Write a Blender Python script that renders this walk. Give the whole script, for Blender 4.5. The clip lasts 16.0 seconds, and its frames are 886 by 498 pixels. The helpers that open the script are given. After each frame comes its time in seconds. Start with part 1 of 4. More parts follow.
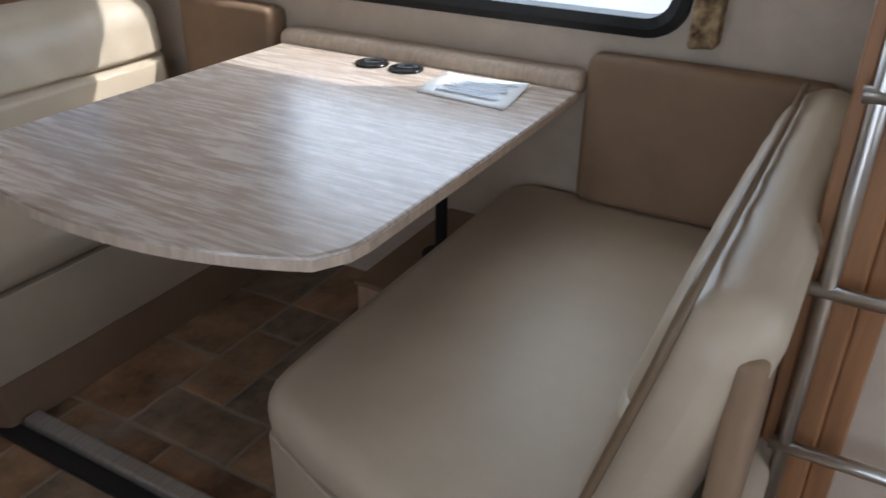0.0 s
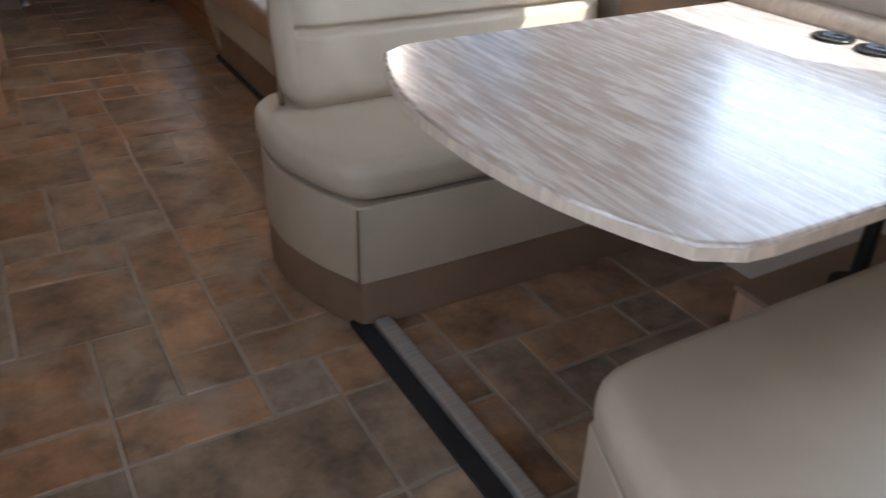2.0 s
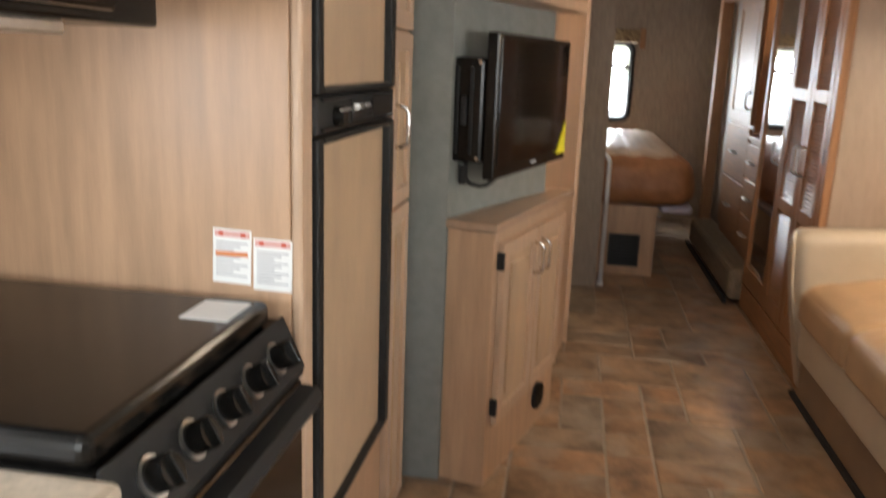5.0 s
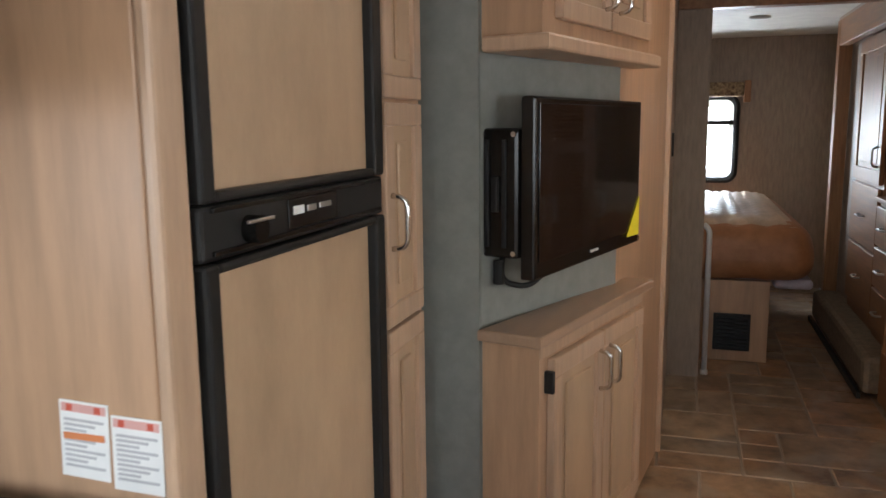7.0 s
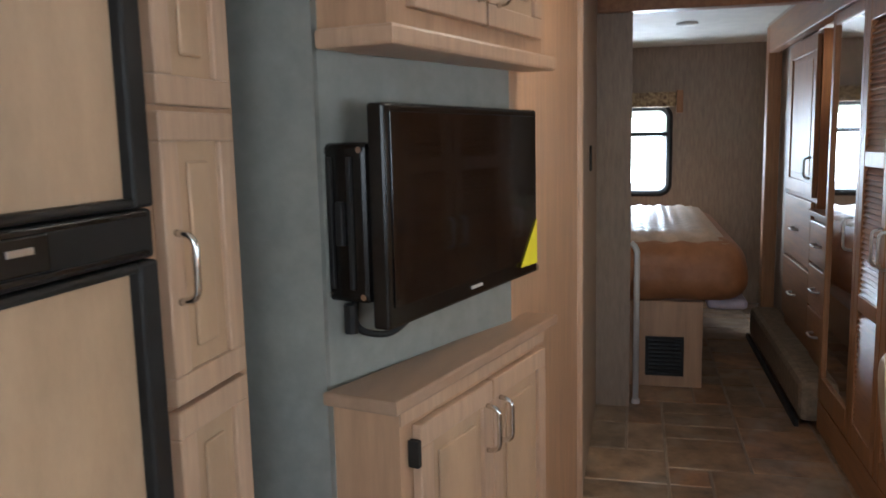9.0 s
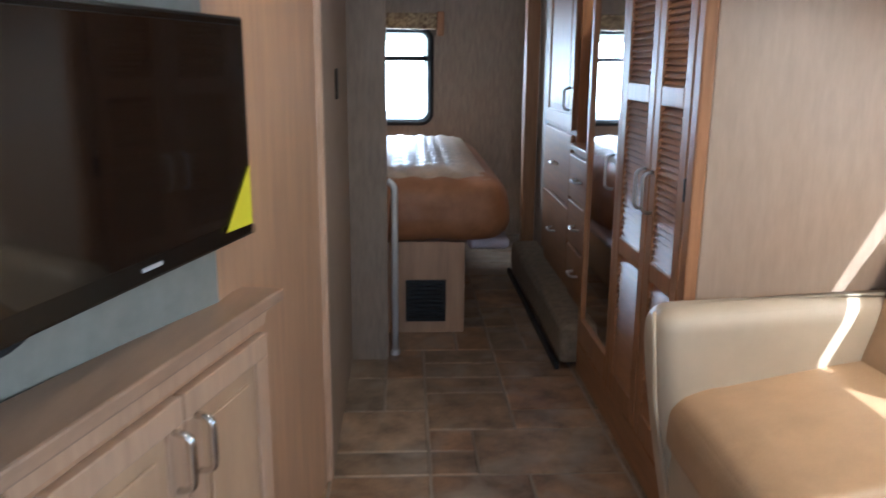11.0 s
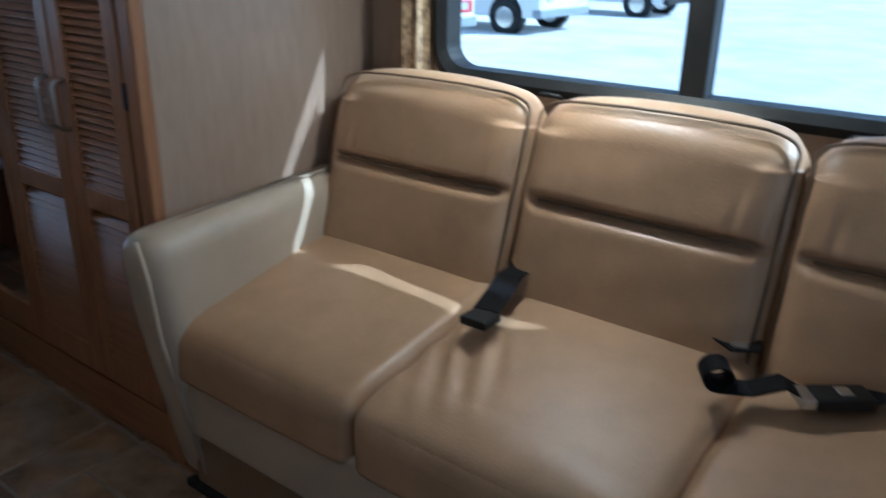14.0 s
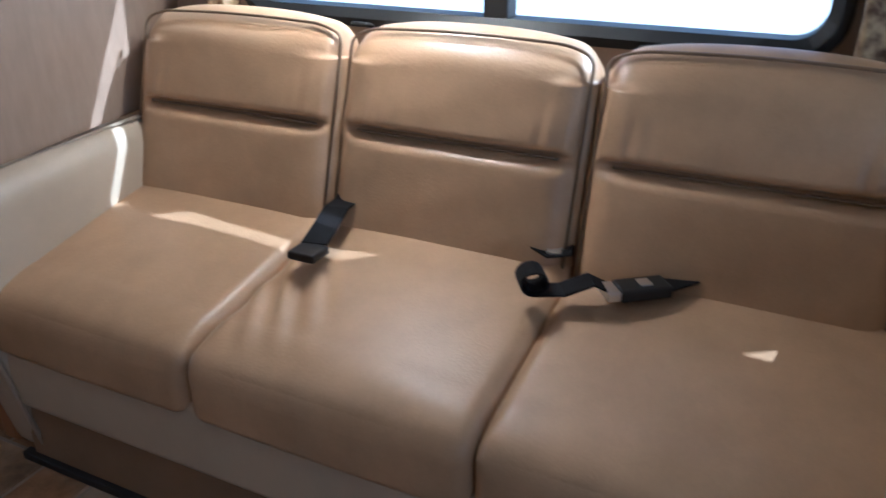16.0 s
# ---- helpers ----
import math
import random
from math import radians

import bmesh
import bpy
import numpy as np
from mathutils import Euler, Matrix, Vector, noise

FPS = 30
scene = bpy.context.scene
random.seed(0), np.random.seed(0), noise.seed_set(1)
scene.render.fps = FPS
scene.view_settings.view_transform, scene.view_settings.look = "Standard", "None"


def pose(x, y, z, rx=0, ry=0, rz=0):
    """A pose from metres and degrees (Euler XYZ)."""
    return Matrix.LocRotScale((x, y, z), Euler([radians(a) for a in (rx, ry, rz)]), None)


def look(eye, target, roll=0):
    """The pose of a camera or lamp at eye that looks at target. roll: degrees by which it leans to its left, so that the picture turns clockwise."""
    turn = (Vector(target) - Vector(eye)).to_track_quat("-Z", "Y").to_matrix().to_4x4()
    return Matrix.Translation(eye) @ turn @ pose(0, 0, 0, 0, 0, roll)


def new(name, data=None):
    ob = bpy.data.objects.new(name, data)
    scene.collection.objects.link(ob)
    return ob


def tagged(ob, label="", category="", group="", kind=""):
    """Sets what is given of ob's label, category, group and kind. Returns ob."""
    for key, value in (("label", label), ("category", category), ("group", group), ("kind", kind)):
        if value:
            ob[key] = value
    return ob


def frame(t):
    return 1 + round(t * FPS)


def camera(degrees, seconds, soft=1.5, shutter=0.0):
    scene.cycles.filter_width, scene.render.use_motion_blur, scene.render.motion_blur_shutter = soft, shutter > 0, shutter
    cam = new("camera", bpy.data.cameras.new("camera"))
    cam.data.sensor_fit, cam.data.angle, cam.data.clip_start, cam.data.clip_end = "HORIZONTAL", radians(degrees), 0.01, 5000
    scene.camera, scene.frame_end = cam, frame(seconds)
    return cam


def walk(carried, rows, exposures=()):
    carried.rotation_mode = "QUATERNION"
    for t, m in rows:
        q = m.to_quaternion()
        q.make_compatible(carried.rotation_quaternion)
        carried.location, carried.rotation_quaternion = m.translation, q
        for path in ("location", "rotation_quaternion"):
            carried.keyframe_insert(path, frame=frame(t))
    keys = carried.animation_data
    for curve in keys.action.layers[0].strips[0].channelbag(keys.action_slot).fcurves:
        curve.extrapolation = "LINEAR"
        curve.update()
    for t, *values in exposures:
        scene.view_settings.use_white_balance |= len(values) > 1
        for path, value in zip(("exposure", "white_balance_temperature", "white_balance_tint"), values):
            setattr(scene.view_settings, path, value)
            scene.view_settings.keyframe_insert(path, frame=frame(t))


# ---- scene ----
cam = camera(58.7, 16.0, 1.5, 0.5)
PATH = [
    (0, (-0.179, 0.56, 1.299), (1.364, 1.414, 0.356), 0.9),
    (0.5, (-0.167, 0.564, 1.288), (1.273, 1.55, 0.312), 0.7),
    (1, (-0.181, 0.605, 1.267), (1.15, 1.76, 0.321), 1.8),
    (1.5, (-0.094, 0.607, 1.263), (1.001, 1.974, 0.298), 1.8),
    (2, (-0.058, 0.674, 1.199), (0.819, 2.156, 0.182), 1.9),
    (2.5, (-0.057, 0.78, 1.188), (0.715, 2.331, 0.19), 2.4),
    (3, (-0.093, 0.908, 1.192), (0.588, 2.553, 0.281), 3.4),
    (3.5, (-0.048, 0.996, 1.236), (0.338, 2.772, 0.402), 2.9),
    (4, (0.018, 1.082, 1.253), (0.075, 2.926, 0.481), 2.9),
    (4.5, (-0.006, 1.22, 1.24), (-0.172, 3.09, 0.553), 1.6),
    (5, (-0.048, 1.356, 1.257), (-0.351, 3.279, 0.797), 2.1),
    (5.2, (-0.045, 1.402, 1.258), (-0.412, 3.33, 0.876), 2.0),
    (7.3, (0.059, 1.908, 1.285), (-0.526, 3.796, 0.983), -0.6),
    (7.5, (0.051, 1.937, 1.28), (-0.45, 3.851, 0.99), -0.5),
    (8, (0.116, 1.986, 1.271), (-0.333, 3.921, 1.036), -1.4),
    (8.2, (0.168, 2.033, 1.278), (-0.337, 3.959, 1.08), -1.3),
    (10.3, (0.157, 2.515, 1.267), (0.008, 4.447, 0.773), -0.1),
    (10.5, (0.16, 2.559, 1.264), (0.1, 4.494, 0.759), 0.3),
    (11, (0.215, 2.696, 1.27), (0.314, 4.638, 0.803), 0.4),
    (11.5, (0.231, 2.823, 1.279), (0.485, 4.775, 0.925), 0.6),
    (12, (0.156, 2.934, 1.284), (0.653, 4.857, 1.05), 0.6),
    (12.5, (0.051, 3.008, 1.285), (0.889, 4.808, 1.043), 0.8),
    (13, (0.021, 3.055, 1.277), (1.151, 4.658, 0.887), 1.0),
    (13.5, (-0.027, 3.095, 1.27), (1.347, 4.432, 0.7), 1.4),
    (14, (-0.025, 3.047, 1.276), (1.463, 4.172, 0.553), 1.0),
    (14.5, (-0.053, 3.022, 1.287), (1.536, 3.914, 0.464), 1.3),
    (15, (-0.005, 2.922, 1.246), (1.629, 3.707, 0.401), 0.3),
    (15.5, (-0.005, 2.885, 1.234), (1.635, 3.635, 0.367), -1.0),
    (16, (-0.011, 2.971, 1.259), (1.614, 3.764, 0.405), -0.1),
]
LIGHT = [(0, 0.05, 5700, 9), (0.5, 0.4, 5800, 9), (1.0, 0.55, 5700, 10), (2.0, 0.7, 5400, 9), (2.7, 0.9, 5400, 8), (3.5, 1.0, 5600, 9),
         (4.1, 1.3, 6200, 9), (5.0, 1.4, 6500, 9), (7.5, 1.0, 6000, 8), (8.2, 1.05, 5900, 7), (10.5, 1.45, 5000, 4), (12.0, 0.78, 5000, 3),
         (12.8, 0.25, 4800, 1), (14.0, 0.1, 4350, -3), (15.0, 0.72, 4500, 4), (16.0, 0.75, 4500, 5)]
walk(cam, [(t, look(e, g, r)) for t, e, g, r in PATH], LIGHT)

# ---- world, sun and exposure ----
world = bpy.data.worlds.new("sky")
scene.world = world
world.use_nodes = True
wn = world.node_tree
sky = wn.nodes.new("ShaderNodeTexSky")
sky.sky_type = "NISHITA"
sky.sun_disc = False
SUN_WAY = Vector((-0.53, 0.88, -1.0)).normalized()
sky.sun_elevation = math.asin(-SUN_WAY.z)
sky.sun_rotation = math.atan2(-SUN_WAY.x, -SUN_WAY.y)
wn.links.new(sky.outputs[0], wn.nodes["Background"].inputs[0])
wn.nodes["Background"].inputs[1].default_value = 0.15
sun = new("sun", bpy.data.lights.new("sun", "SUN"))
sun.data.energy, sun.data.angle, sun.data.color = 5.0, radians(0.5), (1.0, 0.95, 0.87)
sun.matrix_world = look((0, 0, 0), SUN_WAY)


def window_lamp(name, x, y, z, toward, w, h, watts, colour=(0.9, 0.95, 1.0)):
    """Sky light or fill in the opening of a window."""
    la = bpy.data.lights.new(name, "AREA")
    la.shape, la.size, la.size_y, la.energy, la.color = "RECTANGLE", w, h, watts, colour
    ob = new(name, la)
    ob.matrix_world = look((x, y, z), toward)
    return ob


# ---- materials ----
def mat(name, base, rough=0.5, metal=0.0, var=0.12, scale=8.0, stretch=(1, 1, 1), bump=0.05, fine=120.0, second=None,
        spec=0.5, coat=0.0, rand=0.0, detail=6.0):
    """Procedural surface: two scales of colour variation, fine relief and gloss that varies."""
    m = bpy.data.materials.new(name)
    m.use_nodes = True
    nt = m.node_tree
    p = nt.nodes["Principled BSDF"]
    tc = nt.nodes.new("ShaderNodeTexCoord")
    mp = nt.nodes.new("ShaderNodeMapping")
    mp.inputs["Scale"].default_value = stretch
    nt.links.new(tc.outputs["Object"], mp.inputs["Vector"])
    n1 = nt.nodes.new("ShaderNodeTexNoise")
    n1.inputs["Scale"].default_value, n1.inputs["Detail"].default_value = scale, detail
    n1.inputs["Roughness"].default_value = 0.62
    n2 = nt.nodes.new("ShaderNodeTexNoise")
    n2.inputs["Scale"].default_value, n2.inputs["Detail"].default_value = fine, 3
    for n in (n1, n2):
        nt.links.new(mp.outputs[0], n.inputs["Vector"])
    if rand:
        oi = nt.nodes.new("ShaderNodeObjectInfo")
        ad = nt.nodes.new("ShaderNodeVectorMath")
        ad.operation = "MULTIPLY_ADD"
        nt.links.new(oi.outputs["Random"], ad.inputs[0])
        ad.inputs[1].default_value = (37, 53, 11)
        nt.links.new(tc.outputs["Object"], ad.inputs[2])
        nt.links.new(ad.outputs[0], mp.inputs["Vector"])
    b2 = second or tuple(c * (1 - 2.2 * var) for c in base)
    b1 = tuple(min(1, c * (1 + var)) for c in base)
    mx = nt.nodes.new("ShaderNodeMix")
    mx.data_type = "RGBA"
    mx.inputs["A"].default_value, mx.inputs["B"].default_value = (*b2, 1), (*b1, 1)
    rm = nt.nodes.new("ShaderNodeMapRange")
    rm.inputs["From Min"].default_value, rm.inputs["From Max"].default_value = 0.32, 0.68
    nt.links.new(n1.outputs["Fac"], rm.inputs["Value"])
    nt.links.new(rm.outputs[0], mx.inputs["Factor"])
    col = mx.outputs["Result"]
    hs = nt.nodes.new("ShaderNodeHueSaturation")
    nt.links.new(col, hs.inputs["Color"])
    mr = nt.nodes.new("ShaderNodeMapRange")
    mr.inputs["To Min"].default_value, mr.inputs["To Max"].default_value = 1 - var * 0.5, 1 + var * 0.5
    nt.links.new(n2.outputs["Fac"], mr.inputs["Value"])
    if rand:
        ma = nt.nodes.new("ShaderNodeMath")
        ma.operation = "MULTIPLY_ADD"
        nt.links.new(oi.outputs["Random"], ma.inputs[0])
        ma.inputs[1].default_value = rand
        nt.links.new(mr.outputs[0], ma.inputs[2])
        mb = nt.nodes.new("ShaderNodeMath")
        mb.operation = "SUBTRACT"
        nt.links.new(ma.outputs[0], mb.inputs[0])
        mb.inputs[1].default_value = rand / 2
        nt.links.new(mb.outputs[0], hs.inputs["Value"])
    else:
        nt.links.new(mr.outputs[0], hs.inputs["Value"])
    nt.links.new(hs.outputs[0], p.inputs["Base Color"])
    rr = nt.nodes.new("ShaderNodeMapRange")
    rr.inputs["To Min"].default_value, rr.inputs["To Max"].default_value = max(0, rough - 0.07), min(1, rough + 0.07)
    nt.links.new(n1.outputs["Fac"], rr.inputs["Value"])
    nt.links.new(rr.outputs[0], p.inputs["Roughness"])
    p.inputs["Metallic"].default_value = metal
    p.inputs["Specular IOR Level"].default_value = spec
    p.inputs["Coat Weight"].default_value = coat
    if bump:
        bu = nt.nodes.new("ShaderNodeBump")
        bu.inputs["Strength"].default_value, bu.inputs["Distance"].default_value = bump, 0.004
        nt.links.new(n2.outputs["Fac"], bu.inputs["Height"])
        nt.links.new(bu.outputs[0], p.inputs["Normal"])
    return m


def glass_mat(name, tint=(1, 1, 1)):
    m = bpy.data.materials.new(name)
    m.use_nodes = True
    p = m.node_tree.nodes["Principled BSDF"]
    p.inputs["Base Color"].default_value = (*tint, 1)
    p.inputs["Transmission Weight"].default_value = 1
    p.inputs["Roughness"].default_value = 0.0
    p.inputs["IOR"].default_value = 1.05
    return m


MAPLE = mat("maple_veneer", (0.48, 0.295, 0.175), 0.40, var=0.09, scale=4, stretch=(7, 7, 0.7), fine=60, bump=0.03)
MAPLE_EDGE = mat("maple_solid", (0.50, 0.335, 0.22), 0.38, var=0.07, scale=6, stretch=(9, 9, 1.0), fine=70, bump=0.03)
MAPLE_PANEL = mat("maple_panel", (0.48, 0.325, 0.20), 0.45, var=0.09, scale=2.2, stretch=(3, 3, 1.2), fine=80, bump=0.03)
CHERRY = mat("stained_wood", (0.33, 0.160, 0.072), 0.44, var=0.12, scale=5, stretch=(10, 10, 0.8), fine=70, bump=0.04, spec=0.28)
CHERRY_H = mat("stained_wood_rail", (0.33, 0.160, 0.072), 0.44, var=0.12, scale=5, stretch=(10, 0.8, 10), fine=70, bump=0.04, spec=0.28)
TOP_BROWN = mat("brown_laminate_top", (0.36, 0.235, 0.155), 0.36, var=0.08, scale=6, stretch=(4, 1, 4), fine=90, bump=0.02)
WALL = mat("vinyl_wall_board", (0.345, 0.250, 0.180), 0.40, var=0.05, scale=9, stretch=(6, 6, 1.2), fine=220, bump=0.06)
WALL_WARM = mat("vinyl_dinette_wall", (0.56, 0.46, 0.36), 0.55, var=0.05, scale=12, fine=260, bump=0.06)
WALL_DARK = mat("vinyl_bedroom_wall", (0.30, 0.225, 0.165), 0.55, var=0.10, scale=9, stretch=(6, 6, 1.2), fine=220, bump=0.06)
GREY_WALL = mat("grey_carpet_wall", (0.23, 0.230, 0.205), 0.8, var=0.06, scale=20, fine=400, bump=0.12)
CEILING = mat("ceiling_board", (0.70, 0.68, 0.63), 0.7, var=0.05, scale=10, fine=240, bump=0.05)
LEATHER = mat("beige_leather", (0.485, 0.395, 0.285), 0.45, var=0.05, scale=4, fine=330, bump=0.10, spec=0.4)
LEATHER_TAN = mat("tan_leather", (0.415, 0.266, 0.148), 0.40, var=0.08, scale=5, fine=160, bump=0.16, spec=0.4)
PIPING = mat("brown_piping", (0.17, 0.11, 0.06), 0.5, var=0.1, fine=200)
KICK = mat("brown_vinyl_base", (0.25, 0.165, 0.10), 0.55, var=0.08, scale=5, fine=300, bump=0.08)
SUEDE = mat("brown_panel_fabric", (0.27, 0.17, 0.10), 0.75, var=0.08, scale=6, fine=350, bump=0.10)
STONE_TOP = mat("speckled_counter", (0.52, 0.42, 0.31), 0.35, var=0.10, scale=60, fine=220, bump=0.02)
BLACK = mat("black_enamel", (0.009, 0.008, 0.007), 0.20, var=0.2, fine=200, bump=0.01, spec=0.35)
BLACK_MATT = mat("black_plastic", (0.014, 0.0135, 0.013), 0.5, var=0.2, fine=220, bump=0.03, spec=0.3)
OVEN_GLASS = mat("dark_oven_glass", (0.016, 0.011, 0.008), 0.10, var=0.1, bump=0)
SCREEN = mat("glossy_screen", (0.008, 0.006, 0.005), 0.07, var=0.1, bump=0, spec=0.6)
CHROME = mat("chrome", (0.75, 0.74, 0.72), 0.14, 1.0, var=0.05, bump=0)
RAIL_METAL = mat("pale_satin_metal", (0.80, 0.80, 0.80), 0.40, 0.35, var=0.05, fine=200, bump=0.02)
NICKEL = mat("brushed_metal", (0.62, 0.60, 0.57), 0.32, 1.0, var=0.08, fine=300, bump=0.02)
ALU = mat("aluminium_strip", (0.55, 0.53, 0.50), 0.42, 0.7, var=0.1, stretch=(1, 20, 1), fine=200, bump=0.03)
RUBBER = mat("black_rubber", (0.016, 0.016, 0.017), 0.6, var=0.15, fine=160)
PAPER = mat("white_paper", (0.80, 0.79, 0.76), 0.6, var=0.04, fine=200, bump=0.01)
INK = mat("grey_print", (0.46, 0.45, 0.45), 0.6, var=0.05, bump=0)
PALE_INK = mat("pale_print", (0.56, 0.60, 0.66), 0.6, var=0.05, bump=0)
PINK_INK = mat("pink_print", (0.66, 0.36, 0.32), 0.6, var=0.05, bump=0)
RED_INK = mat("red_print", (0.55, 0.09, 0.05), 0.6, var=0.05, bump=0)
ORANGE_INK = mat("orange_print", (0.65, 0.22, 0.08), 0.6, var=0.05, bump=0)
YELLOW = mat("yellow_card", (0.80, 0.72, 0.02), 0.5, var=0.04, bump=0)
BELT = mat("black_webbing", (0.007, 0.0065, 0.0075), 0.8, var=0.2, fine=500, bump=0.15, spec=0.15)
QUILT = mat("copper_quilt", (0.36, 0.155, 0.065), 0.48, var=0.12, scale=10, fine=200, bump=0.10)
# top of the copper quilt, the window's sheen put into a paler colour
QUILT_SHEEN = mat("quilt_sheen", (0.56, 0.42, 0.31), 0.32, var=0.12, scale=12, fine=200, bump=0.10)
SHEET = mat("lilac_sheet", (0.50, 0.45, 0.52), 0.7, var=0.06, fine=200)
CARPET = mat("tan_carpet", (0.26, 0.195, 0.13), 0.9, var=0.14, scale=30, fine=500, bump=0.3)
FABRIC = mat("scroll_fabric", (0.40, 0.29, 0.16), 0.8, var=0.1, scale=38, fine=60, second=(0.09, 0.045, 0.02), bump=0.1, detail=2)
SHADE = mat("pleated_shade", (0.25, 0.18, 0.13), 0.8, var=0.06, stretch=(1, 1, 30), fine=100)
GROUT = mat("floor_grout", (0.33, 0.27, 0.21), 0.6, var=0.1, fine=300)
MIRROR = mat("mirror_glass", (0.85, 0.85, 0.84), 0.01, 1.0, var=0.0, bump=0)
GLASS = glass_mat("window_glass", (0.97, 0.99, 0.99))
LOT = mat("pale_concrete_lot", (0.78, 0.78, 0.77), 0.85, var=0.10, scale=0.6, fine=20, bump=0.05)
RV_WHITE = mat("white_gelcoat", (0.80, 0.80, 0.80), 0.3, var=0.03, scale=1, fine=30, bump=0)
RV_GREY = mat("grey_graphic", (0.30, 0.33, 0.36), 0.35, var=0.05, bump=0)
RV_RED = mat("red_graphic", (0.50, 0.05, 0.05), 0.35, var=0.05, bump=0)
RV_GLASS = mat("dark_vehicle_glass", (0.05, 0.07, 0.09), 0.08, var=0.1, bump=0)
TYRE = mat("tyre_rubber", (0.02, 0.02, 0.02), 0.8, var=0.1)


def tile_mat():
    m = mat("stone_look_tile", (0.33, 0.215, 0.132), 0.36, var=0.28, scale=7.0, fine=60, second=(0.115, 0.072, 0.045), bump=0.08, rand=0.46)
    nt = m.node_tree
    p = nt.nodes["Principled BSDF"]
    src = p.inputs["Base Color"].links[0].from_socket
    oi = nt.nodes.new("ShaderNodeObjectInfo")
    wn_ = nt.nodes.new("ShaderNodeTexWhiteNoise")
    wn_.noise_dimensions = "1D"
    nt.links.new(oi.outputs["Random"], wn_.inputs["W"])
    r = nt.nodes.new("ShaderNodeValToRGB")
    r.color_ramp.elements[0].color, r.color_ramp.elements[1].color = (1.12, 0.93, 0.76, 1), (0.84, 0.97, 1.10, 1)
    e = r.color_ramp.elements.new(0.55)
    e.color = (1.0, 0.98, 0.92, 1)
    nt.links.new(wn_.outputs["Value"], r.inputs["Fac"])
    mu = nt.nodes.new("ShaderNodeMix")
    mu.data_type, mu.blend_type = "RGBA", "MULTIPLY"
    mu.inputs["Factor"].default_value = 1
    nt.links.new(src, mu.inputs["A"])
    nt.links.new(r.outputs["Color"], mu.inputs["B"])
    # pale grey worn patches over the brown
    ge = nt.nodes.new("ShaderNodeNewGeometry")
    no = nt.nodes.new("ShaderNodeTexNoise")
    no.inputs["Scale"].default_value, no.inputs["Detail"].default_value, no.inputs["Distortion"].default_value = 5.5, 7, 0.6
    nt.links.new(ge.outputs["Position"], no.inputs["Vector"])
    mr = nt.nodes.new("ShaderNodeMapRange")
    mr.inputs["From Min"].default_value, mr.inputs["From Max"].default_value, mr.inputs["To Max"].default_value = 0.50, 0.72, 0.75
    nt.links.new(no.outputs["Fac"], mr.inputs["Value"])
    mg = nt.nodes.new("ShaderNodeMix")
    mg.data_type = "RGBA"
    mg.inputs["B"].default_value = (0.35, 0.29, 0.225, 1)
    nt.links.new(mr.outputs["Result"], mg.inputs["Factor"])
    nt.links.new(mu.outputs["Result"], mg.inputs["A"])
    nt.links.new(mg.outputs["Result"], p.inputs["Base Color"])
    return m


TILE = tile_mat()


def table_mat():
    """Pale laminate with streaks that run along the table's width."""
    m = mat("streaked_laminate", (0.52, 0.45, 0.385), 0.27, var=0.14, scale=9, stretch=(13, 0.9, 6), fine=34,
            second=(0.33, 0.235, 0.165), bump=0.015)
    return m


LAMINATE = table_mat()
LAMINATE_EDGE = mat("laminate_edge", (0.58, 0.46, 0.35), 0.35, var=0.12, scale=14, stretch=(6, 6, 1), fine=60, bump=0.02)


# ---- builders ----
def smooth(me, on=True):
    for f in me.polygons:
        f.use_smooth = on


def part(name, bm, material, parent=None, label="", soft=False):
    me = bpy.data.meshes.new(name)
    bm.normal_update()
    bm.to_mesh(me)
    bm.free()
    me.materials.append(material)
    if soft:
        smooth(me)
    ob = new(name, me)
    if parent:
        ob.parent = parent
        if parent.type == "EMPTY":
            ob.matrix_parent_inverse = Matrix.Translation(-parent.location)
    if label:
        ob["label"] = label
    return ob


def thing(name, loc, label, category, group="", kind=""):
    ob = new(name)
    ob.empty_display_size = 0.05
    ob.location = loc
    return tagged(ob, label, category, group, kind)


def box(x0, x1, y0, y1, z0, z1, bev=0.0, bm=None, seg=2, m=None):
    bm = bm or bmesh.new()
    tmp = bmesh.new()
    bmesh.ops.create_cube(tmp, size=1)
    for v in tmp.verts:
        v.co = ((x0 + x1) / 2 + v.co.x * (x1 - x0), (y0 + y1) / 2 + v.co.y * (y1 - y0), (z0 + z1) / 2 + v.co.z * (z1 - z0))
    if bev:
        bmesh.ops.bevel(tmp, geom=tmp.edges[:], offset=bev, segments=seg, affect="EDGES", profile=0.5)
    if m:
        tmp.transform(m)
    add(bm, tmp)
    return bm


def add(bm, tmp):
    lut = {v: bm.verts.new(v.co) for v in tmp.verts}
    for f in tmp.faces:
        bm.faces.new([lut[v] for v in f.verts])
    tmp.free()


